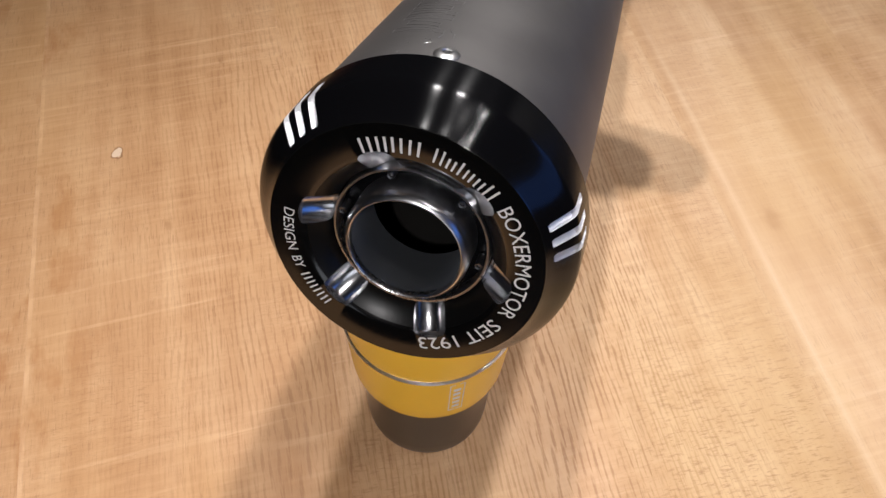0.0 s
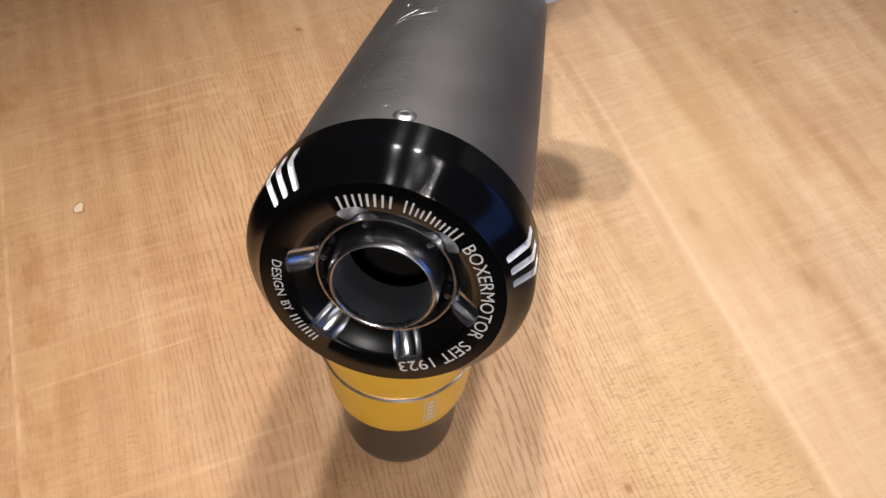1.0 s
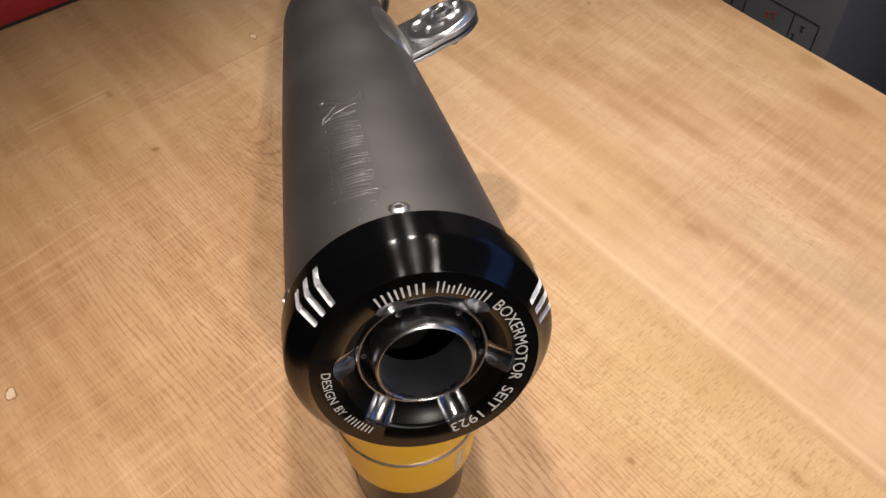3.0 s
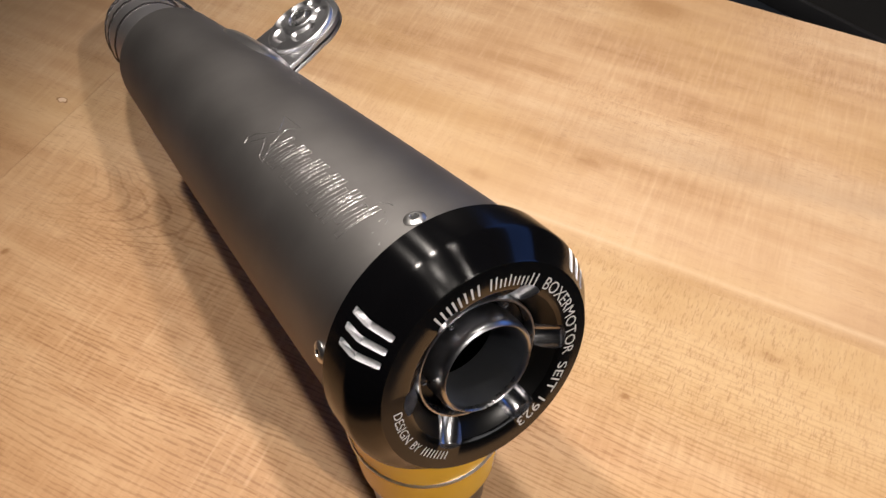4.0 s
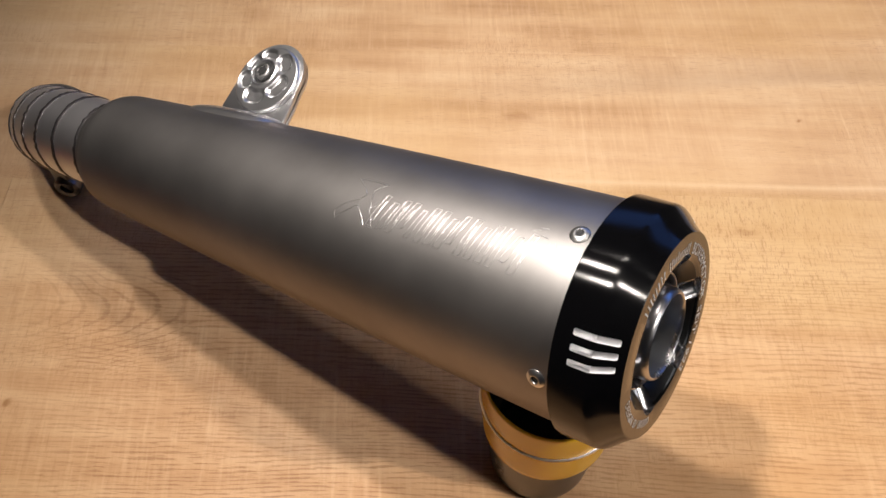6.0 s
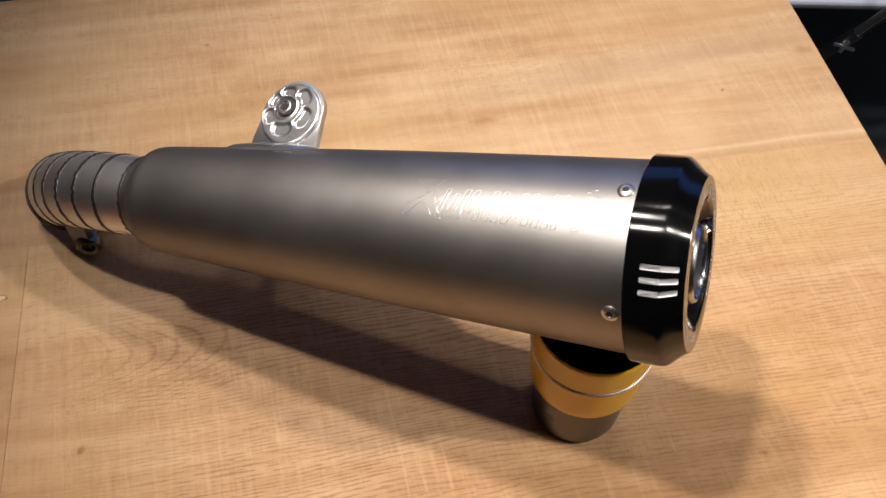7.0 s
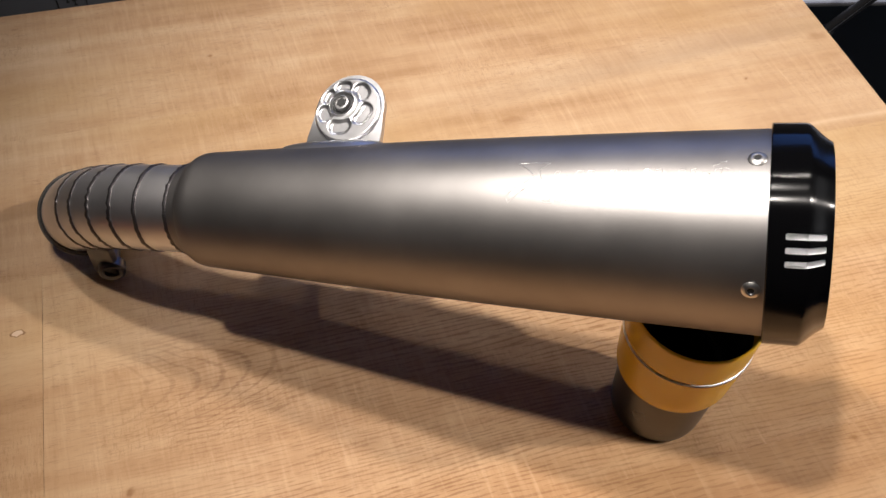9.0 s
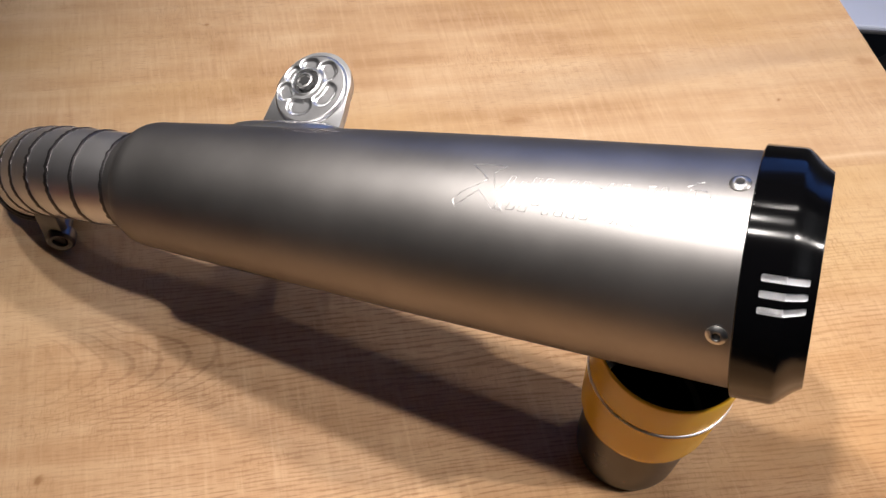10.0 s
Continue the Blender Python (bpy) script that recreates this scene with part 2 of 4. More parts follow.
    # redder heartwood in the boards along one side
    heart = ramp(tree, at.outputs[0], [(0.0, 1.0), (0.20, 0.85), (0.45, 0.0)])
    col = mix(tree, math_node(tree, "MULTIPLY", heart, 0.95), col, (1.0, 0.885, 0.76), "MULTIPLY")
    # the oil deepens the whole top to a warm honey tone
    col = mix(tree, 1.0, col, (1.0, 0.975, 0.935), "MULTIPLY")
    # arched growth lines where one board was cut through the crown
    du = math_node(tree, "SUBTRACT", math_node(tree, "MULTIPLY_ADD", noise_tex(tree, coords(tree), 12, 2), 0.030, at.outputs[0]), 0.345)
    field = math_node(tree, "SUBTRACT", at.outputs[1], math_node(tree, "MULTIPLY", math_node(tree, "MULTIPLY", du, du), 60.0))
    arch = math_node(tree, "SINE", math_node(tree, "MULTIPLY_ADD", field, 330.0, math_node(tree, "MULTIPLY", noise_tex(tree, coords(tree), 9, 2), 5.0)))
    arch = math_node(tree, "MULTIPLY_ADD", dash, 0.55, math_node(tree, "MULTIPLY", arch, 0.45))
    arch = ramp(tree, arch, [(0.56, 0.0), (0.72, 1.0)])
    win = math_node(tree, "MULTIPLY", ramp(tree, at.outputs[0], [(0.262, 0.0), (0.285, 1.0), (0.350, 1.0), (0.370, 0.0)]), ramp(tree, at.outputs[1], [(0.555, 0.0), (0.58, 1.0), (0.64, 0.6), (0.72, 0.0)]))
    col = mix(tree, math_node(tree, "MULTIPLY", math_node(tree, "MULTIPLY", arch, win), 0.52), col, (0.22, 0.105, 0.045))
    # a pale double score where two boards meet end to end
    for line in (0.7735, 0.7795):
        score = math_node(tree, "LESS_THAN", math_node(tree, "ABSOLUTE", math_node(tree, "SUBTRACT", at.outputs[1], line)), 0.0011)
        score = math_node(tree, "MULTIPLY", score, ramp(tree, at.outputs[0], [(0.172, 0.0), (0.178, 1.0), (0.252, 1.0), (0.258, 0.0)]))
        col = mix(tree, math_node(tree, "MULTIPLY", score, math_node(tree, "MULTIPLY", broad, 0.7)), col, (0.66, 0.49, 0.34))
    # knots
    sep = tree.nodes.new("ShaderNodeSeparateXYZ")
    wob = tree.nodes.new("ShaderNodeTexNoise")
    wob.inputs["Scale"].default_value = 120
    tree.links.new(base, wob.inputs["Vector"])
    bent = tree.nodes.new("ShaderNodeVectorMath")
    bent.operation = "MULTIPLY_ADD"
    tree.links.new(wob.outputs["Color"], bent.inputs[0])
    bent.inputs[1].default_value = (0.006, 0.009, 0)
    tree.links.new(base, bent.inputs[2])
    tree.links.new(bent.outputs[0], sep.inputs[0])
    total = None
    for ku, kv, su, sv, depth in KNOTS:
        dx = math_node(tree, "DIVIDE", math_node(tree, "SUBTRACT", sep.outputs[0], ku + 0.003), su)
        dy = math_node(tree, "DIVIDE", math_node(tree, "SUBTRACT", sep.outputs[1], kv + 0.0045), sv)
        r2 = math_node(tree, "ADD", math_node(tree, "MULTIPLY", dx, dx), math_node(tree, "MULTIPLY", dy, dy))
        k = math_node(tree, "DIVIDE", 0.75 * depth, math_node(tree, "ADD", 1.0, math_node(tree, "MULTIPLY", r2, r2)))
        total = k if total is None else math_node(tree, "MAXIMUM", total, k)
    col = mix(tree, total, col, (0.23, 0.095, 0.024))
    # two filled knots: a pale plug inside a dark rim
    for ku, kv, su, sv in ((0.048, 0.533, 0.0042, 0.0068), (0.399, 0.756, 0.0042, 0.0062)):
        dx = math_node(tree, "DIVIDE", math_node(tree, "SUBTRACT", sep.outputs[0], ku + 0.003), su)
        dy = math_node(tree, "DIVIDE", math_node(tree, "SUBTRACT", sep.outputs[1], kv + 0.0045), sv)
        r2 = math_node(tree, "ADD", math_node(tree, "MULTIPLY", dx, dx), math_node(tree, "MULTIPLY", dy, dy))
        col = mix(tree, ramp(tree, r2, [(0.55, 0.0), (0.62, 1.0), (0.80, 0.8), (1.4, 0.0)]), col, (0.26, 0.14, 0.065))
        col = mix(tree, ramp(tree, r2, [(0.45, 1.0), (0.62, 0.0)]), col, (0.70, 0.53, 0.38))
    tree.links.new(col, b.inputs["Base Color"])
    rough = math_node(tree, "MULTIPLY_ADD", streak, 0.22, 0.36)
    tree.links.new(rough, b.inputs["Roughness"])
    b.inputs["Specular IOR Level"].default_value = 0.22
    h = math_node(tree, "SUBTRACT", math_node(tree, "MULTIPLY", streak, 0.4), pores)
    h = math_node(tree, "SUBTRACT", h, math_node(tree, "MULTIPLY", deep, 0.6))
    h = math_node(tree, "SUBTRACT", h, math_node(tree, "MULTIPLY", ribs, 0.4))
    h = math_node(tree, "SUBTRACT", h, math_node(tree, "MULTIPLY", ticks, 0.6))
    bump(tree, b, h, 0.35, 0.0004)
    return mat


WOOD = wood_material()
TITANIUM = grained_metal("brushed_titanium", (0.375, 0.358, 0.350), 0.44, (0.6, 14, 0.6), 0.05, 0.04)
TITANIUM.node_tree.nodes["Principled BSDF"].inputs["Specular Tint"].default_value = (0.32, 0.30, 0.30, 1)
PIPE = grained_metal("polished_titanium_tube", (0.84, 0.82, 0.83), 0.40, (1, 6, 1), 0.08, 0.05)
WELD = grained_metal("weld_metal", (0.13, 0.12, 0.125), 0.45, (1, 1, 1), 0.2, 1.0)
DISC_ALU = grained_metal("turned_aluminium", (0.92, 0.92, 0.94), 0.31, (1, 1, 1), 0.08, 0.02)
SCOOP = grained_metal("polished_scoop", (0.60, 0.60, 0.62), 0.22, (1, 1, 1), 0.14, 0.4)
ALU = grained_metal("machined_aluminium", (0.88, 0.88, 0.90), 0.50, (3, 1, 3), 0.12, 0.08)
STEEL = grained_metal("bright_steel", (0.70, 0.69, 0.68), 0.34, (1, 1, 1), 0.06, 0.02)
PAD = grained_metal("polished_pad", (0.66, 0.65, 0.65), 0.36, (1, 1, 1), 0.08, 0.05)
ENGRAVED = grained_metal("engraved_titanium", (0.72, 0.71, 0.71), 0.32, (1, 1, 1), 0.05, 0.02)
TUBE_OUT = grained_metal("satin_outlet_steel", (0.58, 0.58, 0.60), 0.28, (1, 1, 1), 0.04, 0.0)
CLAMP = grained_metal("clamp_steel", (0.13, 0.12, 0.11), 0.45, (1, 1, 1), 0.1, 0.05)
BOLT = grained_metal("zinc_bolt", (0.42, 0.415, 0.415), 0.40, (1, 1, 1), 0.1, 0.05)
PLATE = grained_metal("satin_steel_plate", (0.74, 0.74, 0.76), 0.36, (1, 1, 1), 0.1, 0.03)
DARK_STEEL = grained_metal("dark_steel", (0.16, 0.16, 0.17), 0.35, (1, 1, 1), 0.15, 0.1)
TUBE_IN = grained_metal("grey_tube_lining", (0.52, 0.55, 0.60), 0.45, (1, 1, 1), 0.04, 0.0)


def anodised_black():
    mat, tree, b = material("black_anodised_aluminium", (0.0020, 0.0020, 0.0024), 0.22)
    v = coords(tree, (1, 60, 1))
    lines = noise_tex(tree, v, 60, 2)
    tree.links.new(math_node(tree, "MULTIPLY_ADD", lines, 0.06, 0.15), b.inputs["Roughness"])
    b.inputs["Specular IOR Level"].default_value = 0.30
    # turned on a lathe: the grooves run round the axis
    b.inputs["Anisotropic"].default_value = 1.0
    turn = tree.nodes.new("ShaderNodeTangent")
    turn.direction_type, turn.axis = "RADIAL", "Y"
    b.inputs["Anisotropic Rotation"].default_value = 0.25
    tree.links.new(turn.outputs[0], b.inputs["Tangent"])
    b.inputs["Coat Weight"].default_value = 0.05
    b.inputs["Coat Roughness"].default_value = 0.04
    return mat


BLACK = anodised_black()


def face_black():
    mat, tree, b = material("matt_black_anodising", (0.0022, 0.0021, 0.0020), 0.24)
    lines = noise_tex(tree, coords(tree), 180, 3)
    tree.links.new(math_node(tree, "MULTIPLY_ADD", lines, 0.05, 0.13), b.inputs["Roughness"])
    b.inputs["Specular IOR Level"].default_value = 0.60
    return mat


FACE = face_black()
LETTER = material("laser_engraved_grey", (0.62, 0.61, 0.60), 0.6)[0]


def plain(name, color, rough, spread=0.12, scale=40, metal=0.0, relief=0.05):
    """A plain surface with slight mottling and fine relief."""
    mat, tree, b = material(name, color, rough, metal)
    big = noise_tex(tree, coords(tree), scale, 5)
    tree.links.new(mix(tree, big, tuple(c * (1 - spread) for c in color), tuple(min(1, c * (1 + spread)) for c in color)), b.inputs["Base Color"])
    tree.links.new(math_node(tree, "MULTIPLY_ADD", big, 0.16, rough - 0.08), b.inputs["Roughness"])
    bump(tree, b, noise_tex(tree, coords(tree), scale * 12, 2), relief, 0.0004)
    return mat


MOUTH = plain("dull_black_anodising", (0.0025, 0.0025, 0.0025), 0.34)
MOUTH.node_tree.nodes["Principled BSDF"].inputs["Specular IOR Level"].default_value = 0.22
YELLOW = material("yellow_gloss_lacquer", (0.76, 0.465, 0.030), 0.24)[0]
CUP_GREY = plain("grey_metallic_lacquer", (0.105, 0.098, 0.090), 0.30, 0.06, 30, 0.75, 0.0)
CHROME = material("chrome", (0.9, 0.9, 0.9), 0.30, 1.0)[0]
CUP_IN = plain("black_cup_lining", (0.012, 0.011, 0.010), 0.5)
DARK_FABRIC = plain("black_woven_fabric", (0.012, 0.012, 0.013), 0.8, 0.25, 120, 0.0, 0.6)
GREEN_PRINT = plain("dark_green_print", (0.02, 0.075, 0.035), 0.7)
RUBBER_AND_RECESS = plain("black_rubber_and_recess_shade", (0.015, 0.015, 0.016), 0.6)
FLOOR = plain("dark_floor_covering", (0.030, 0.038, 0.052), 0.6, 0.3, 14, 0.0, 0.2)
WALL = plain("grey_wall_paint", (0.12, 0.117, 0.115), 0.7, 0.05, 6)
CEILING = plain("dark_ceiling_paint", (0.05, 0.049, 0.048), 0.8, 0.04, 6)
CARTON = plain("grey_printed_carton", (0.10, 0.102, 0.115), 0.7, 0.10, 20)
INK_AND_SHADE = plain("black_print_and_shade", (0.02, 0.02, 0.02), 0.7)
RED_INK = plain("red_print", (0.45, 0.03, 0.04), 0.7)
RED = plain("red_glossy_print", (0.30, 0.015, 0.022), 0.3, 0.2, 10)
WHITE_INK = plain("white_print", (0.75, 0.70, 0.68), 0.5)
BLACK_PAINT = plain("black_powder_coat", (0.02, 0.02, 0.022), 0.35)
PALE_TOP = plain("pale_laminate", (0.60, 0.65, 0.82), 0.45, 0.03, 20)
BOARD_GREY = plain("grey_painted_board", (0.07, 0.07, 0.075), 0.5)
SKY, sky_tree, sky_b = material("evening_sky", (0, 0, 0), 1.0)
sky_b.inputs["Emission Color"].default_value = (0.10, 0.27, 0.90, 1)
sky_b.inputs["Emission Strength"].default_value = 1.05
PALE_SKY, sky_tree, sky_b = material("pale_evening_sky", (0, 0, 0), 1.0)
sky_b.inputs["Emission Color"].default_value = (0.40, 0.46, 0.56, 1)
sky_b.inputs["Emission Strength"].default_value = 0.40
# the blue glints on the shiny film are put into its base colour
BLUE_GLINT_FILM = plain("blue_glint_film", (0.03, 0.07, 0.26), 0.3)


# ---- mesh helpers ----
def finish(bm, name, mat, smooth=40):
    bmesh.ops.recalc_face_normals(bm, faces=bm.faces)
    me = bpy.data.meshes.new(name)
    bm.to_mesh(me)
    bm.free()
    for m in mat if isinstance(mat, (list, tuple)) else (mat,):
        me.materials.append(m)
    if smooth:
        me.shade_smooth()
        me.set_sharp_from_angle(angle=radians(smooth))
    return me


def part(name, bm, mat, parent, label="", smooth=40):
    ob = new(name, finish(bm, name, mat, smooth) if isinstance(bm, bmesh.types.BMesh) else bm)
    ob.parent = parent
    return tagged(ob, label)


def thing(name, m, label, category, kind="", group=""):
    ob = new(name)
    ob.empty_display_size = 0.05
    ob.matrix_world = m
    return tagged(ob, label, category, group, kind)


def solid(name, bm, mat, m, label, category="", kind="", smooth=40):
    ob = new(name, finish(bm, name, mat, smooth))
    ob.matrix_world = m
    return tagged(ob, label, category, "", kind)


def box(x0, x1, y0, y1, z0, z1, bevel=0.0, seg=2, bm=None):
    out = bm or bmesh.new()
    vs = bmesh.ops.create_cube(out, size=1)["verts"]
    for v in vs:
        v.co = Vector(((x0 + x1) / 2 + v.co.x * (x1 - x0), (y0 + y1) / 2 + v.co.y * (y1 - y0), (z0 + z1) / 2 + v.co.z * (z1 - z0)))
    if bevel:
        es = list({e for v in vs for e in v.link_edges})
        bmesh.ops.bevel(out, geom=es, offset=bevel, segments=seg, profile=0.5, affect="EDGES")
    return out


def revolve(profile, n=96, closed=False, m=None, wobble=None):
    """Turns (along, radius) points about the local y axis; x is angle 0 and z angle 90."""
    bm = bmesh.new()
    rings = []
    for k, (s, r) in enumerate(profile):
        if r <= 1e-6:
            rings.append([bm.verts.new((0, s, 0))])
            continue
        ring = []
        for i in range(n):
            a = math.tau * i / n
            ds, dr = wobble(k, a) if wobble else (0, 0)
            ring.append(bm.verts.new(((r + dr) * math.cos(a), s + ds, (r + dr) * math.sin(a))))
        rings.append(ring)
    pairs = list(zip(rings, rings[1:])) + ([(rings[-1], rings[0])] if closed else [])
    for a, b in pairs:
        for i in range(n):
            j = (i + 1) % n
            if len(a) == 1 and len(b) > 1:
                bm.faces.new((a[0], b[i], b[j]))
            elif len(b) == 1 and len(a) > 1:
                bm.faces.new((a[i], b[0], a[j]))
            elif len(a) > 1:
                bm.faces.new((a[i], b[i], b[j], a[j]))
    if m is not None:
        bmesh.ops.transform(bm, matrix=m, verts=bm.verts)
    return bm


def tube(points, radius, n=8, bm=None, cap=True, up=(0.13, 0.2, 0.97)):
    """A round bar along a line of points."""
    out = bm or bmesh.new()
    pts = [Vector(p) for p in points]
    rings = []
    for i, p in enumerate(pts):
        t = (pts[min(i + 1, len(pts) - 1)] - pts[max(i - 1, 0)]).normalized()
        x = t.cross(Vector(up)).normalized()
        y = x.cross(t)
        rings.append([out.verts.new(p + radius * (math.cos(math.tau * k / n) * x + math.sin(math.tau * k / n) * y)) for k in range(n)])
    for a, b in zip(rings, rings[1:]):
        for k in range(n):
            out.faces.new((a[k], a[(k + 1) % n], b[(k + 1) % n], b[k]))
    if cap:
        out.faces.new(rings[0])
        out.faces.new(rings[-1][::-1])
    return out


def extruded(outline, z0, z1, bm=None, bevel=0.0):
    """A flat plate from an outline in x and y."""
    out = bm or bmesh.new()
    a = [out.verts.new((x, y, z0)) for x, y in outline]
    b = [out.verts.new((x, y, z1)) for x, y in outline]
    out.faces.new(a[::-1])
    top = out.faces.new(b)
    for i in range(len(a)):
        j = (i + 1) % len(a)
        out.faces.new((a[i], a[j], b[j], b[i]))
    if bevel:
        bmesh.ops.bevel(out, geom=list(top.edges), offset=bevel, segments=2, profile=0.5, affect="EDGES")
    return out


def join(*meshes):
    bm = meshes[0]
    for other in meshes[1:]:
        me = bpy.data.meshes.new("joined")
        other.to_mesh(me)
        other.free()
        bm.from_mesh(me)
        bpy.data.meshes.remove(me)
    return bm


# ---- room ----
GRAIN = math.degrees(math.atan2(0.325, 0.946))
TABLE = pose(0, 0, 0, 0, 0, GRAIN)  # table coordinates: x across the grain, y along it, z = 0 on the top
FLOOR_Z = -0.74
solid("floor", box(-2.6, 1.81, -2.4, 3.6, FLOOR_Z - 0.1, FLOOR_Z), FLOOR, Matrix(), "dark blue-grey smooth floor covering", "floor", "structure", 0)
solid("ceiling", box(-2.6, 1.81, -2.4, 3.6, 1.76, 1.86), CEILING, Matrix(), "plain dark painted ceiling", "ceiling", "structure", 0)
solid("wall_west", box(-2.75, -2.6, -2.4, 3.6, FLOOR_Z, 1.76), WALL, Matrix(), "plain grey painted wall", "wall", "structure", 0)
SX0, SX1, SZ0, SZ1 = -0.25, 1.35, 0.10, 1.10
south = box(-2.75, SX0, -2.55, -2.4, FLOOR_Z, 1.76)
south = box(SX1, 1.81, -2.55, -2.4, FLOOR_Z, 1.76, bm=south)
south = box(SX0, SX1, -2.55, -2.4, FLOOR_Z, SZ0, bm=south)
south = box(SX0, SX1, -2.55, -2.4, SZ1, 1.76, bm=south)
solid("wall_south", south, WALL, Matrix(), "plain grey painted wall with a window", "wall", "structure", 0)
window = thing("window_2", pose((SX0 + SX1) / 2, -2.4, SZ0), "window with a grey frame showing pale evening sky", "window", "structure")
HALF, TALL = (SX1 - SX0) / 2, SZ1 - SZ0
for x0, x1, z0, z1 in ((-HALF, HALF, 0, 0.05), (-HALF, HALF, TALL - 0.05, TALL), (-HALF, -HALF + 0.05, 0.05, TALL - 0.05), (HALF - 0.05, HALF, 0.05, TALL - 0.05), (-0.025, 0.025, 0.05, TALL - 0.05)):
    part("window_frame", box(x0, x1, -0.10, -0.05, z0, z1, 0.003), BOARD_GREY, window)
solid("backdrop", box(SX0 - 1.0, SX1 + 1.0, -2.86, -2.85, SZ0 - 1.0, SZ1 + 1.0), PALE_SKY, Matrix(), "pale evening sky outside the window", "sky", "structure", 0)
solid("wall_north", box(-2.75, 1.81, 3.6, 3.75, FLOOR_Z, 1.76), WALL, Matrix(), "plain grey painted wall", "wall", "structure", 0)
WX, WY0, WY1, WZ0, WZ1 = 1.66, -1.90, 1.30, 0.50, 1.25
east = box(WX, WX + 0.15, -2.4, WY0, FLOOR_Z, 1.76)
east = box(WX, WX + 0.15, WY1, 3.6, FLOOR_Z, 1.76, bm=east)
east = box(WX, WX + 0.15, WY0, WY1, FLOOR_Z, WZ0, bm=east)
east = box(WX, WX + 0.15, WY0, WY1, WZ1, 1.76, bm=east)
solid("wall_east", east, WALL, Matrix(), "plain grey painted wall with a window", "wall", "structure", 0)
solid("baseboard", box(WX - 0.012, WX, -2.4, 3.6, FLOOR_Z, FLOOR_Z + 0.05, 0.003), BOARD_GREY, Matrix(), "dark grey skirting board along the grey wall", "baseboard", "structure")
window = thing("window_1", pose(WX, (WY0 + WY1) / 2, WZ0), "window with a grey frame showing blue evening sky", "window", "structure")
HALF, TALL = (WY1 - WY0) / 2, WZ1 - WZ0
for y0, y1, z0, z1 in ((-HALF, HALF, 0, 0.05), (-HALF, HALF, TALL - 0.05, TALL), (-HALF, -HALF + 0.05, 0.05, TALL - 0.05), (HALF - 0.05, HALF, 0.05, TALL - 0.05), (-0.55, -0.50, 0.05, TALL - 0.05), (0.50, 0.55, 0.05, TALL - 0.05)):
    part("window_frame", box(0.05, 0.10, y0, y1, z0, z1, 0.003), BOARD_GREY, window)
solid("backdrop", box(WX + 0.35, WX + 0.36, WY0 - 1.2, WY1 + 1.2, WZ0 - 1.0, WZ1 + 1.0), SKY, Matrix(), "blue evening sky outside the window", "sky", "structure", 0)

# ---- table ----
table = thing("wooden_table", TABLE, "oiled oak plank table top with knots and saw marks", "table")
U0, U1, V0, V1, THICK = -0.14, 0.792, -0.050, 1.50, 0.034
SEAMS = [
    (U0, -0.006, V0, V1), (-0.006, 0.172, V0, V1), (0.172, 0.450, V0, 0.738),
    (0.172, 0.258, 0.738, V1), (0.258, 0.450, 0.738, V1), (0.450, 0.610, V0, V1), (0.610, U1, V0, V1),
]
for u0, u1, v0, v1 in SEAMS:
    part("plank", box(u0 + 0.00002, u1 - 0.00002, v0 + 0.00014, v1 - 0.00014, -THICK, 0, 0.00006, 1), WOOD, table, smooth=0)
for u, v in ((-0.08, 0.03), (0.71, 0.03), (-0.08, 1.42), (0.71, 1.42)):
    part("leg", box(u - 0.035, u + 0.035, v - 0.035, v + 0.035, FLOOR_Z, -THICK, 0.004), WOOD, table)
for u0, u1, v0, v1 in ((-0.08, 0.71, 0.02, 0.045), (-0.08, 0.71, 1.405, 1.43)):
    part("apron", box(u0 + 0.036, u1 - 0.036, v0, v1, -0.12, -THICK, 0.002), WOOD, table)

# ---- exhaust muffler ----
AXIS = Vector((0.1727, 0.9502, -0.2593)).normalized()
EX = AXIS.cross(Vector((0, 0, 1))).normalized()
EZ = EX.cross(AXIS)
ORIGIN = Vector((0.0978, 0.26, 0.2306))
MUFFLER = Matrix((EX, AXIS, EZ)).transposed().to_4x4()
MUFFLER.translation = ORIGIN
muffler = thing("exhaust_muffler", MUFFLER, "conical titanium exhaust muffler with black end cap, propped on a cup", "exhaust muffler")


def sleeve_r(s):
    return 0.0612 - 0.0282 * s - 0.0449 * s * s


def around(s, r, a):
    a = radians(a)
    return Vector((r * math.cos(a), s, r * math.sin(a)))


SHOULDER = 0.440
profile = [(0.0800, sleeve_r(0.08) - 0.0012), (0.0800, sleeve_r(0.08))]
profile += [(s, sleeve_r(s)) for s in np.linspace(0.09, SHOULDER, 24)]
r1, r2 = sleeve_r(SHOULDER), 0.0318
for k in range(1, 9):
    a = math.pi / 2 * k / 8
    profile.append((SHOULDER + 0.013 * math.sin(a), r1 - (r1 - r2) * 0.55 * (1 - math.cos(a))))
end_r = profile[-1][1]
for k in range(1, 6):
    a = math.pi / 2 * k / 5
    profile.append((SHOULDER + 0.013 + 0.008 * (1 - math.cos(a)), end_r - (end_r - r2) * math.sin(a)))
sleeve = part("sleeve", revolve(profile, 128), TITANIUM, muffler, "satin grey titanium sleeve")

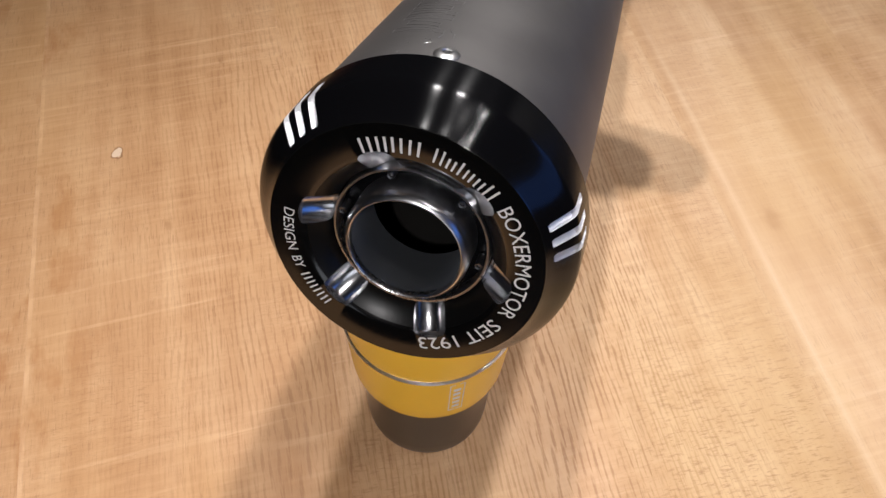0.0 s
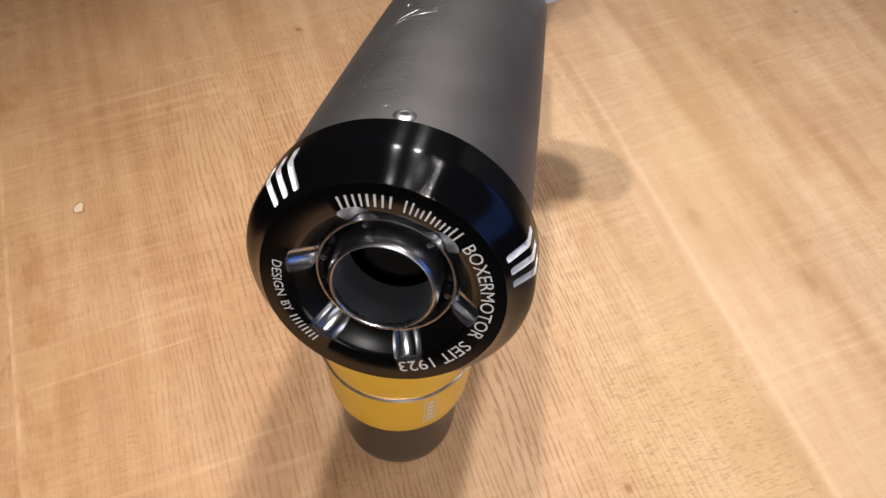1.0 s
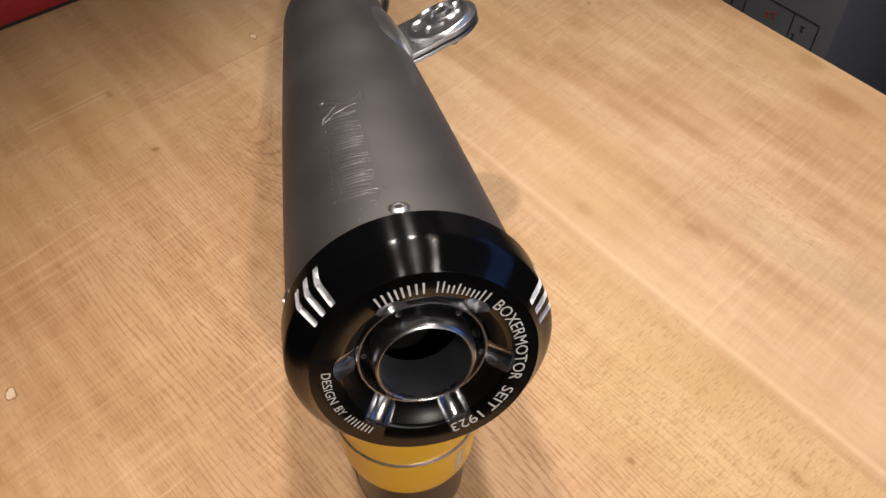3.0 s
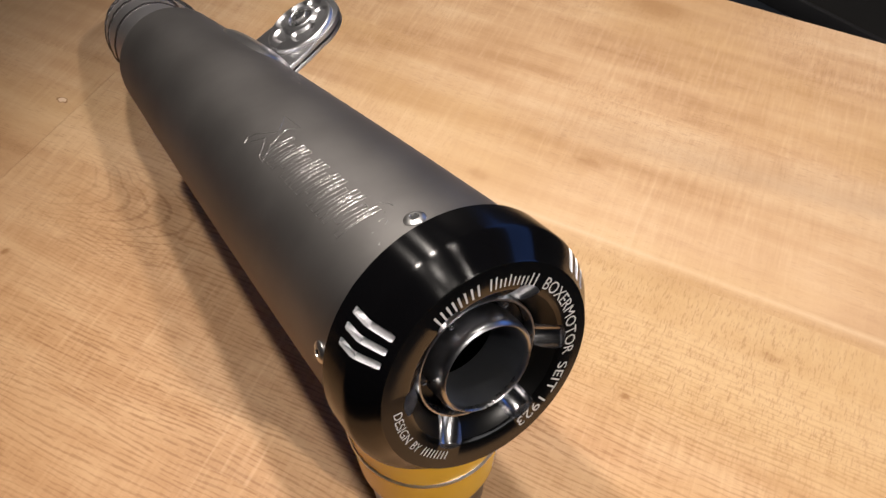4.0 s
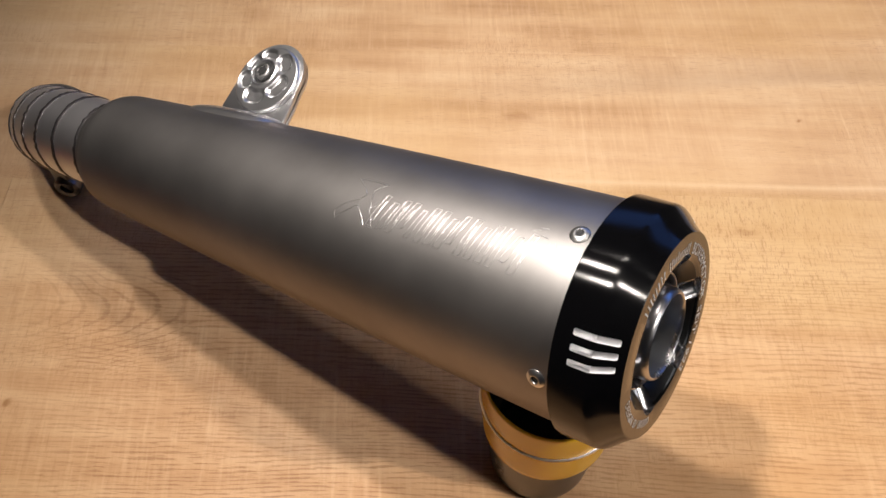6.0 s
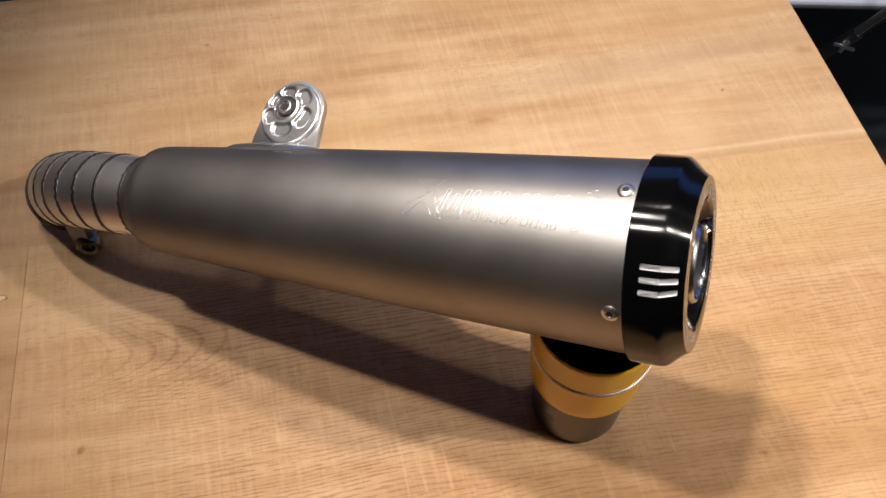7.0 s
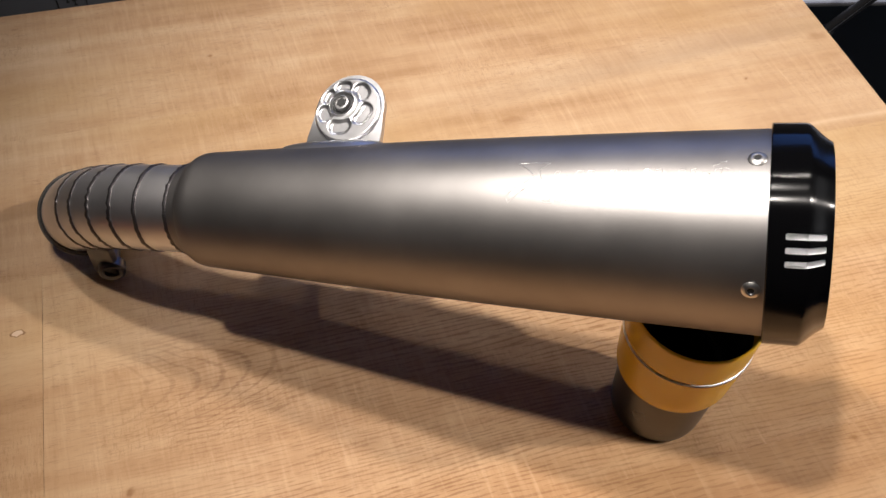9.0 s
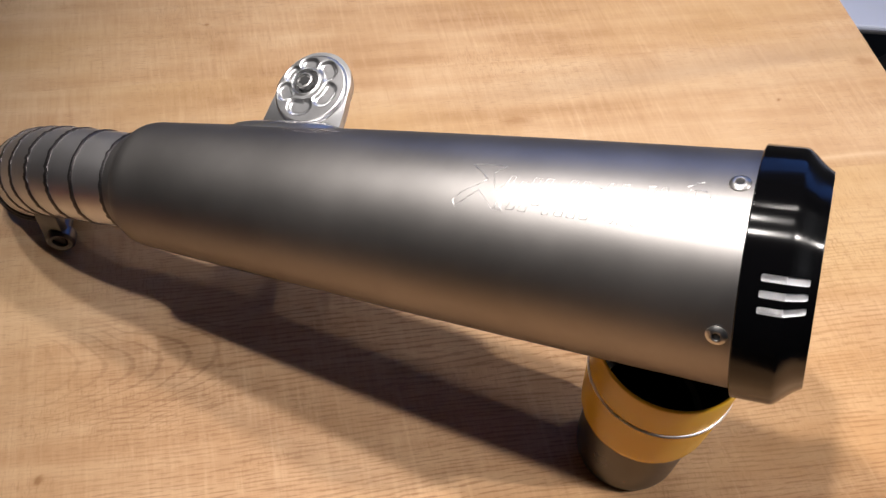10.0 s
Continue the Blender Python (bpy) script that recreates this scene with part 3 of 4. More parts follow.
# end cap: turned black aluminium, with slots in its rim and scoops round the outlet
CAP_SHIFT = Vector((0.0013, 0, -0.0020))
FACE_S, CAP_R, FACE_R, BORE = 0.0517, 0.0625, 0.0530, 0.0309
cap_profile = [(0.0835, 0.0575), (0.0835, CAP_R - 0.0006), (0.0829, CAP_R), (0.0655, CAP_R), (0.0640, CAP_R - 0.0004)]
cap_profile += [(0.0630, CAP_R - 0.0010), (0.0607, CAP_R - 0.0029), (0.0584, CAP_R - 0.0051), (0.0561, FACE_R + 0.0023), (0.0536, FACE_R + 0.0004), (FACE_S + 0.0004, FACE_R - 0.0005), (FACE_S, FACE_R - 0.0008)]
cap_profile += [(FACE_S, FACE_R - 0.004), (FACE_S, 0.0402), (FACE_S + 0.0004, 0.0392), (FACE_S + 0.0012, 0.0379), (FACE_S + 0.0030, 0.0357)]
cap_profile += [(FACE_S + 0.0055, 0.0330), (FACE_S + 0.0078, 0.0314), (FACE_S + 0.0095, BORE), (0.0760, BORE), (0.0835, BORE + 0.004)]
cap_bm = revolve(cap_profile, 144, closed=True)
for f in cap_bm.faces:
    c = f.calc_center_median()
    r = math.hypot(c.x, c.z)
    if c.y < FACE_S + 0.0012 and r < FACE_R - 0.0006:
        f.material_index = 1
    elif r < 0.0405 and c.y < 0.065:
        f.material_index = 2
cap_mesh = finish(cap_bm, "end_cap", (BLACK, FACE, MOUTH, ALU))


def cutter(bm):
    me = finish(bm, "cutter", (BLACK, FACE, MOUTH, ALU), 0)
    for p in me.polygons:
        p.material_index = 3
    return me


cut = bmesh.new()
SLOT_SETS = (138.6, 18.6, 258.6)
for centre in SLOT_SETS:
    for step in (-6.6, 0, 6.6):
        a = radians(centre + step)
        w = 0.00168
        stations = [0.0550, 0.0552, 0.0557, 0.0562, 0.0590, 0.0620, 0.0640, 0.0648, 0.0656, 0.0680, 0.0705, 0.0722, 0.0735, 0.0741, 0.0746, 0.0747]
        one = bmesh.new()
        loops = []
        for x in stations:
            gap = max(0.0562 - x, x - 0.0735, 0.0)
            half = max(0.0002, math.sqrt(max(0.0, w * w - gap * gap)))
            # level floor under the chamfer, a deeper round-bottomed cut under the cylinder
            if x < 0.0642:
                z = CAP_R - 0.0016 - (0.0642 - x) * 0.86
            else:
                z = CAP_R - 0.0016 - 0.0022 * max(0.0, math.sin(math.pi * min(1.0, (x - 0.0642) / 0.0100))) ** 0.5
            loops.append([one.verts.new((x, side * half, h)) for side, h in ((-1, z), (1, z), (1, 0.075), (-1, 0.075))])
        for p, q in zip(loops, loops[1:]):
            for k in range(4):
                one.faces.new((p[k], p[(k + 1) % 4], q[(k + 1) % 4], q[k]))
        one.faces.new(loops[0])
        one.faces.new(loops[-1][::-1])
        rad, tan = Vector((math.cos(a), 0, math.sin(a))), Vector((-math.sin(a), 0, math.cos(a)))
        along = Vector((0, 1, 0))
        m = Matrix((along, tan, rad)).transposed().to_4x4()
        bmesh.ops.transform(one, matrix=m, verts=one.verts)
        bmesh.ops.recalc_face_normals(one, faces=one.faces)
        cut = join(cut, one)
SCOOPS = [170, 110, 50, -10, -70, -130]
for ang in SCOOPS:
    a = radians(ang)
    rad, tan, along = Vector((math.cos(a), 0, math.sin(a))), Vector((-math.sin(a), 0, math.cos(a))), Vector((0, 1, 0))
    # a round cutter that enters the face outside the bore and slopes in towards the axis
    axis = (along * 0.56 - rad * 0.83).normalized()
    dome = [(-0.0030 * math.cos(math.pi / 2 * k / 6), 0.0068 * math.sin(math.pi / 2 * k / 6)) for k in range(7)]
    one = revolve(dome + [(0.0125, 0.0068), (0.0140, 0.0060), (0.0146, 0)], 36)
    side = axis.cross(tan)
    m = Matrix((tan, axis, side)).transposed().to_4x4()
    m.translation = rad * 0.0378 + along * (FACE_S - 0.0006)
    bmesh.ops.transform(one, matrix=m, verts=one.verts)
    bmesh.ops.recalc_face_normals(one, faces=one.faces)
    cut = join(cut, one)
cap_raw = new("end_cap_raw", cap_mesh)
cut_raw = new("cutter_raw", cutter(cut))
mod = cap_raw.modifiers.new("cut", "BOOLEAN")
mod.operation, mod.solver, mod.object, mod.material_mode = "DIFFERENCE", "EXACT", cut_raw, "TRANSFER"
mod.use_self = True
bpy.context.view_layer.update()
cut_mesh = bpy.data.meshes.new_from_object(cap_raw.evaluated_get(bpy.context.evaluated_depsgraph_get()))
bpy.data.objects.remove(cap_raw)
bpy.data.objects.remove(cut_raw)
whole = bmesh.new()
whole.from_mesh(cut_mesh)
bright = [f for f in whole.faces if f.material_index == 3]
islands, seen = [], set()
for f in bright:
    if f in seen:
        continue
    stack, isl = [f], []
    seen.add(f)
    while stack:
        g = stack.pop()
        isl.append(g)
        for e in g.edges:
            for h in e.link_faces:
                if h.material_index == 3 and h not in seen:
                    seen.add(h)
                    stack.append(h)
    islands.append(isl)


def lifted(faces):
    bm = bmesh.new()
    made = {}
    for f in faces:
        for v in f.verts:
            if v not in made:
                made[v] = bm.verts.new(v.co)
        bm.faces.new([made[v] for v in f.verts])
    return bm


pieces = [(sum((f.calc_center_median() for f in isl), Vector()) / len(isl), lifted(isl)) for isl in islands]
bmesh.ops.delete(whole, geom=bright, context="FACES")
cap_final = bpy.data.meshes.new("end_cap")
whole.to_mesh(cap_final)
whole.free()
for m in (BLACK, FACE, MOUTH):
    cap_final.materials.append(m) if len(cap_final.materials) < 3 else None
cap_final.shade_smooth()
cap_final.set_sharp_from_angle(angle=radians(24))
end_cap = part("end_cap", cap_final, None, muffler, "black anodised aluminium end cap with engraved lettering")
end_cap.location = CAP_SHIFT
for centre, bm in pieces:
    r = math.hypot(centre.x, centre.z)
    part("slot" if r > 0.05 else "scoop", bm, ALU if r > 0.05 else SCOOP, end_cap, "bright milled slot" if r > 0.05 else "bright machined scoop", 35)

# outlet insert
part("outlet_tube", revolve([(0.0519, 0.0214), (0.0517, 0.0218), (0.0519, 0.0223), (0.0535, 0.0235), (0.0560, 0.0239), (0.0790, 0.0239), (0.0790, 0.0213), (0.0550, 0.0211), (0.0524, 0.0211)], 96, closed=True), TUBE_OUT, muffler, "bright steel outlet tube").location = CAP_SHIFT
part("tube_lining", revolve([(0.0545, 0.02105), (0.0780, 0.0208), (0.0790, 0.0212)], 72), TUBE_IN, muffler, "bluish grey inside of the outlet tube").location = CAP_SHIFT
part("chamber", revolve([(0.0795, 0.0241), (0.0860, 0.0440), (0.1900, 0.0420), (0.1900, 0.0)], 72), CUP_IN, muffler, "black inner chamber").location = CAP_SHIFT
part("retaining_ring", revolve([(0.0600, 0.0289), (0.0594, 0.0292), (0.0594, 0.0300), (0.0600, 0.0304), (0.0660, 0.0304), (0.0660, 0.0289)], 96, closed=True), TUBE_OUT, muffler, "bright steel retaining ring").location = CAP_SHIFT
part("baffle_plate", revolve([(0.0665, 0.0240), (0.0665, 0.0306), (0.0720, 0.0306), (0.0720, 0.0240)], 72, closed=True), BLACK, muffler, "black baffle plate").location = CAP_SHIFT
for ang in SCOOPS:
    a = radians(ang)
    screw = join(revolve([(0.0, 0.0), (0.0, 0.0007), (-0.0010, 0.0008), (-0.0012, 0.0014), (-0.0004, 0.0017), (0.005, 0.0017)], 20))
    bmesh.ops.translate(screw, vec=around(0.0606, 0.0272, ang), verts=screw.verts)
    part("screw", screw, DARK_STEEL, muffler, "small steel socket screw").location = CAP_SHIFT

# rivets round the sleeve
for k in range(5):
    ang = 90 + 72 * k
    rv = revolve([(-0.0006, 0.0050), (0.0004, 0.0049), (0.0009, 0.0043), (0.0013, 0.0034), (0.0016, 0.0028), (0.0015, 0.0021), (0.0006, 0.0018), (0.0004, 0.0), ], 28)
    a = radians(ang)
    rad, tan, along = Vector((math.cos(a), 0, math.sin(a))), Vector((math.sin(a), 0, -math.cos(a))), Vector((0, 1, 0))
    slope = (rad + along * 0.036).normalized()
    m = Matrix((tan, slope, tan.cross(slope))).transposed().to_4x4()
    m.translation = around(0.0900, sleeve_r(0.0900), ang)
    bmesh.ops.transform(rv, matrix=m, verts=rv.verts)
    rivet = part("rivet", rv, STEEL, muffler, "domed steel rivet")
    # a black plug gives the hole its shade by colour
    pit = revolve([(0.0008, 0.0), (0.00095, 0.0018), (0.0002, 0.0019), (0.0001, 0.0)], 14)
    bmesh.ops.transform(pit, matrix=m, verts=pit.verts)
    part("socket", pit, RUBBER_AND_RECESS, rivet, "black plug painted as the shade in the rivet hole")


# lettering on the face
def text_mesh(text):
    cu = bpy.data.curves.new("letters", "FONT")
    cu.body, cu.size, cu.extrude, cu.resolution_u = text, 1.0, 0.0, 3
    ob = bpy.data.objects.new("letters", cu)
    scene.collection.objects.link(ob)
    bpy.context.view_layer.update()
    me = bpy.data.meshes.new_from_object(ob.evaluated_get(bpy.context.evaluated_depsgraph_get()))
    bpy.data.objects.remove(ob)
    return me


def bent(bm, a0, a1, r0, height, inward=False, rise=1.0, parent=None, label=""):
    """Lays flat letters on the face, from the angle a0 to a1, feet on the radius r0."""
    bmesh.ops.subdivide_edges(bm, edges=bm.edges, cuts=1)
    xs = [v.co.x for v in bm.verts]
    x0, w = min(xs), max(xs) - min(xs)
    for v in bm.verts:
        a = a0 + (a1 - a0) * (v.co.x - x0) / w
        r = r0 + (-1 if inward else 1) * v.co.y / rise * height
        v.co = around(FACE_S - 0.00015, r, a)
    return part("lettering", bm, LETTER, parent, label, 0)


def word(text, a0, a1, r0, height, inward=False):
    bm = bmesh.new()
    bm.from_mesh(text_mesh(text))
    bent(bm, a0, a1, r0, height, inward, 0.70, end_cap, "grey engraved letters")


def blocks(shapes, a0, a1, r0, height, inward=False):
    """Plain blocks in place of letters: (width, height) each."""
    bm = bmesh.new()
    x = 0.0
    for w, h in shapes:
        count = max(1, round(w / 0.30))
        for k in range(count):
            x0 = x + (w - 0.13) * (k / (count - 1) if count > 1 else 0.0)
            bm.faces.new([bm.verts.new(p) for p in ((x0, 0, 0), (x0 + 0.13, 0, 0), (x0 + 0.13, h, 0), (x0, h, 0))])
        x += w + 0.26
    bent(bm, a0, a1, r0, height, inward, 1.0, end_cap, "grey engraved bars")


R_FOOT = 0.0414
blocks(((0.55, 1), (0.85, 1), (0.95, 1)), 115.0, 87.0, R_FOOT, 0.0058)
blocks(((0.55, 1), (0.5, 0.72), (0.15, 0.95), (0.5, 0.72), (0.5, 0.72), (0.6, 1)), 80.5, 48.5, R_FOOT, 0.0058)
word("BOXERMOTOR", 41.5, -24.5, R_FOOT, 0.0058)
word("SEIT", -30.5, -51.0, R_FOOT, 0.0058)
word("1923", -56.5, -77.5, R_FOOT, 0.0058)
word("DESIGN", 172.5, 197.0, 0.0468, 0.0042, True)
word("BY", 201.0, 208.0, 0.0468, 0.0042, True)
blocks(((0.14, 1),) * 8, 211.5, 231.0, 0.0468, 0.0042, True)

# engraved mark on the sleeve: a crossed emblem and a row of slanted outlined bars
def engraved(points, parent=sleeve, width=0.00017):
    pts = []
    for (s0, a0), (s1, a1) in zip(points, points[1:]):
        for k in range(6):
            pts.append((s0 + (s1 - s0) * k / 6, a0 + (a1 - a0) * k / 6))
    pts.append(points[-1])
    part("engraving", tube([around(s, sleeve_r(s) - 0.00007, a) for s, a in pts], width, 6), ENGRAVED, parent, "fine bright engraved line", 60)


engraved([(0.2215, 119), (0.2232, 115.5), (0.2195, 110), (0.2120, 105), (0.2080, 101), (0.2140, 95), (0.2185, 92.0), (0.2120, 91.2), (0.2000, 91.4), (0.2055, 97), (0.2045, 101), (0.2020, 109), (0.1990, 104)])
engraved([(0.2215, 119), (0.2150, 112), (0.2110, 108), (0.2060, 113), (0.2020, 118.0), (0.1965, 118.6), (0.2000, 112), (0.2030, 108.5)])
for k in range(15):
    s0 = 0.1965 - 0.0061 * k
    top, low = 97.8 - 0.10 * k, 117.2 + 0.07 * k
    lean, w = 0.0045, 0.0038 if k % 4 else 0.0030
    if k % 3 == 1:
        top += 3.2
    if k % 5 == 3:
        low -= 4.0
    engraved([(s0 - 0.0005, top), (s0 - w, top), (s0 - w + lean, low), (s0 + lean, low), (s0 - 0.0005, top)])
    if k % 3 != 1:
        engraved([(s0 - 0.0017, top + 4), (s0 - 0.0017 + lean * 0.5, low - 5)])
engraved([(0.1085, 92.0), (0.1050, 91.6)])
# a few scuffs near the cap
for scuff in ([(0.1120, 94.5), (0.1085, 93.2)], [(0.1010, 99.0), (0.1016, 101.5)], [(0.0985, 98.2), (0.0972, 100.4)], [(0.1060, 96.0), (0.1030, 96.9)], [(0.0978, 106.0), (0.0981, 106.8)], [(0.0900, 107.2), (0.0893, 108.4)]):
    engraved(scuff)

# inlet pipe with a segmented elbow
BEND_S, BEND_R, BEND_DIR = 0.489, 0.1440, radians(-56.2)
DOWN = Vector((math.cos(BEND_DIR), 0, math.sin(BEND_DIR)))
ACROSS = Vector((0, 1, 0)).cross(DOWN).normalized()


def bend_frame(theta):
    """The pipe's cross-section after theta degrees of the elbow; local y runs along the pipe."""
    t = radians(theta)
    c = Vector((0, BEND_S + BEND_R * math.sin(t), 0)) + DOWN * BEND_R * (1 - math.cos(t))
    along = Vector((0, 1, 0)) * math.cos(t) + DOWN * math.sin(t)
    m = Matrix((ACROSS, along, ACROSS.cross(along))).transposed().to_4x4()
    m.translation = c
    return m


def swept(stations, n=72):
    """A skin through round sections: (frame, radius)."""
    bm = bmesh.new()
    rings = [[bm.verts.new(m @ around(0, r, 360 * i / n)) for i in range(n)] for m, r in stations]
    for a, b in zip(rings, rings[1:]):
        for i in range(n):
            bm.faces.new((a[i], b[i], b[(i + 1) % n], a[(i + 1) % n]))
    return bm


def at_s(s):
    m = bend_frame(0)
    m.translation = Vector((0, s, 0))
    return m


PIPE_R, STEP, TURNS = 0.0306, 7.3, 6
part("collar", swept([(at_s(0.4575), 0.0322), (at_s(0.4610), 0.0318), (at_s(0.4640), 0.0310)]), TITANIUM, muffler, "titanium collar of the sleeve")
part("pipe_segment", swept([(at_s(0.4640), PIPE_R), (at_s(0.4890), PIPE_R)]), PIPE, muffler, "polished titanium pipe segment")
LOBSTER = 4
for k in range(LOBSTER):
    part("pipe_segment", swept([(bend_frame(k * STEP), PIPE_R), (bend_frame((k + 1) * STEP), PIPE_R)]), PIPE, muffler, "polished titanium pipe segment")
LAST = TURNS * STEP
part("pipe_segment", swept([(bend_frame(LOBSTER * STEP + 3.65 * k), PIPE_R) for k in range(5)] + [(bend_frame(LAST + 5), 0.0312), (bend_frame(LAST + 8), 0.0318), (bend_frame(LAST + 8), 0.0290), (bend_frame(LAST - 2), 0.0285)]), PIPE, muffler, "polished titanium pipe end")


def weld(m, r):
    rng = random.Random(round(r * 1e6) + round(m.translation.y * 1e5))
    waves = [(rng.uniform(5, 40), rng.uniform(0, 6.28)) for _ in range(5)]

    def wob(k, a):
        w = sum(math.sin(f // 1 * a + p) for f, p in waves) * 0.00018
        ripple = 0.00013 * math.sin(95 * a)
        return (w, ripple + 0.3 * w)

    ring = [(0.0018 * math.cos(math.tau * k / 7), r + 0.00085 * math.sin(math.tau * k / 7)) for k in range(7)]
    return revolve(ring, 280, closed=True, m=m, wobble=wob)


part("weld_seam", weld(at_s(0.4640), PIPE_R + 0.0003), WELD, muffler, "rippled weld seam")
for k in range(LOBSTER + 1):
    part("weld_seam", weld(bend_frame(k * STEP), PIPE_R), WELD, muffler, "rippled weld seam")

# clamp round the pipe's end
end = bend_frame(LAST + 6)
clamp = part("clamp", revolve([(0.0020, 0.0322), (0.0020, 0.0340), (0.0026, 0.0346), (0.0046, 0.0346), (0.0052, 0.0340), (0.0052, 0.0322)], 72, closed=True, m=end), CLAMP, muffler, "dark steel pipe clamp with tightening bolt")
part("gasket", revolve([(-0.0045, 0.0312), (-0.0040, 0.0325), (0.0018, 0.0335), (0.0018, 0.0314)], 72, closed=True, m=end), RUBBER_AND_RECESS, clamp, "dark sealing band")

# hanger bracket with its round damper plate
DISC_C = MUFFLER.inverted() @ Vector((0.2266, 0.5943, 0.1701))
DISC_N = (MUFFLER.to_3x3().inverted() @ Vector((-0.303, 0.290, 0.908))).normalized()
DISC_X = Vector((0, 1, 0)) - DISC_N * DISC_N.y
DISC_X.normalize()
DISC_Y = DISC_N.cross(DISC_X)
if DISC_Y.x < 0:
    DISC_Y, DISC_X = -DISC_Y, -DISC_X
DISC = Matrix((DISC_X, DISC_Y, DISC_N)).transposed().to_4x4()
DISC.translation = DISC_C
# plate coordinates: x along the muffler, y outwards, z off the face
outline = [(0.0268, -0.031), (0.0262, -0.012)] + [(0.0250 * math.cos(radians(t)), 0.003 + 0.0250 * math.sin(radians(t))) for t in range(-6, 187, 8)] + [(-0.0262, -0.012), (-0.0285, -0.031)]
bm = extruded(outline, -0.0062, -0.0034, bevel=0.0006)
bmesh.ops.transform(bm, matrix=DISC, verts=bm.verts)
bracket = part("bracket", bm, PLATE, muffler, "bent steel hanger plate")
bm = extruded([(x * 0.96, y * 0.96 if y > -0.02 else y) for x, y in outline], -0.0108, -0.0085, bevel=0.0006)
bmesh.ops.transform(bm, matrix=DISC, verts=bm.verts)
part("backing_plate", bm, PLATE, bracket, "second steel hanger plate")

DISC_R = 0.0240
OFF = Vector((-0.0050 if DISC_X.y < 0 else 0.0050, 0.0045, 0))


def step(x):
    x = min(1.0, max(0.0, x))
    return x * x * (3 - 2 * x)


def relief(x, y):
    """Height of the disc's face: six rounded pockets between the rim and the boss round the bolt."""
    r, bx, by = math.hypot(x, y), x - OFF.x, y - OFF.y
    rb, tb = math.hypot(bx, by), math.degrees(math.atan2(by, bx))
    k = round((tb - POCKET_TURN) / 60)
    gap = radians(tb - POCKET_TURN - 60 * k)
    # pockets: rounded beans half-way between the boss and the rim
    mid_turn = radians(POCKET_TURN + 60 * k)
    ox = OFF.x * math.cos(mid_turn) + OFF.y * math.sin(mid_turn)
    outer = -ox + math.sqrt(max(0.0, 0.0214 ** 2 - (OFF.x ** 2 + OFF.y ** 2 - ox * ox)))
    mid, half = (outer + 0.0103) / 2, min(0.0045, (outer - 0.0100) / 2)
    length = max(0.0004, 0.43 * mid - half)
    d = math.hypot(max(0.0, abs(gap) * rb - length), rb - mid) - half
    z = -0.0016 * step(0.5 - d / 0.0030)
    z += 0.0005 * step(1 - abs(rb - 0.0091) / 0.0014)
    z -= 0.0024 * step((0.0088 - rb) / 0.0006)
    z -= 0.0009 * step((r - 0.0228) / 0.0014)
    return z


POCKET_TURN = 35
disc_bm = bmesh.new()
NR, NA = 66, 216
rings = [[disc_bm.verts.new((DISC_R * i / NR * math.cos(math.tau * j / NA), DISC_R * i / NR * math.sin(math.tau * j / NA), relief(DISC_R * i / NR * math.cos(math.tau * j / NA), DISC_R * i / NR * math.sin(math.tau * j / NA)))) for j in range(NA)] for i in range(1, NR + 1)]
rings.append([disc_bm.verts.new((v.co.x, v.co.y, -0.0031)) for v in rings[-1]])
middle = disc_bm.verts.new((0, 0, relief(0, 0)))
for j in range(NA):
    disc_bm.faces.new((middle, rings[0][j], rings[0][(j + 1) % NA]))
for a, b in zip(rings, rings[1:]):
    for j in range(NA):
        disc_bm.faces.new((a[j], b[j], b[(j + 1) % NA], a[(j + 1) % NA]))
disc_bm.faces.new(rings[-1][::-1])
bmesh.ops.transform(disc_bm, matrix=DISC, verts=disc_bm.verts)
disc = part("damper_disc", disc_bm, DISC_ALU, bracket, "bright aluminium disc with six milled pockets", 60)
Z_UP = pose(0, 0, 0, 90)
bolt_m = DISC @ Matrix.Translation(OFF) @ Z_UP
# the washer is black to paint the shaded gap round the bolt
part("washer", revolve([(-0.0020, 0.0086), (-0.0019, 0.0082), (-0.0019, 0.0)], 40, m=bolt_m), RUBBER_AND_RECESS, bracket, "washer coloured black for the shade in the bolt's recess")
part("bolt", revolve([(-0.0019, 0.0056), (0.0010, 0.0056), (0.0019, 0.0053), (0.0022, 0.0047), (0.0022, 0.0042), (0.0012, 0.0041), (0.0012, 0.0)], 36, m=bolt_m), BOLT, bracket, "steel button-head bolt")
# the socket's shade is a flat black star laid in the bolt head
star = []
for k in range(12):
    rr = 0.0040 if k % 2 else 0.0027
    star.append((rr * math.cos(math.tau * k / 12), rr * math.sin(math.tau * k / 12)))
bm = extruded(star, 0.0010, 0.0016)
bmesh.ops.transform(bm, matrix=DISC @ Matrix.Translation(OFF), verts=bm.verts)
part("socket", bm, RUBBER_AND_RECESS, bracket, "black star painted as the shade in the bolt's socket")
part("nut", revolve([(-0.0250, 0.0), (-0.0250, 0.0030), (-0.0200, 0.0032), (-0.0195, 0.0050), (-0.0108, 0.0052)], 6, m=bolt_m), DARK_STEEL, bracket, "dark lock nut", 0)
# weld pad under the bracket
pad = bmesh.new()
nu, nv = 24, 10
grid = []
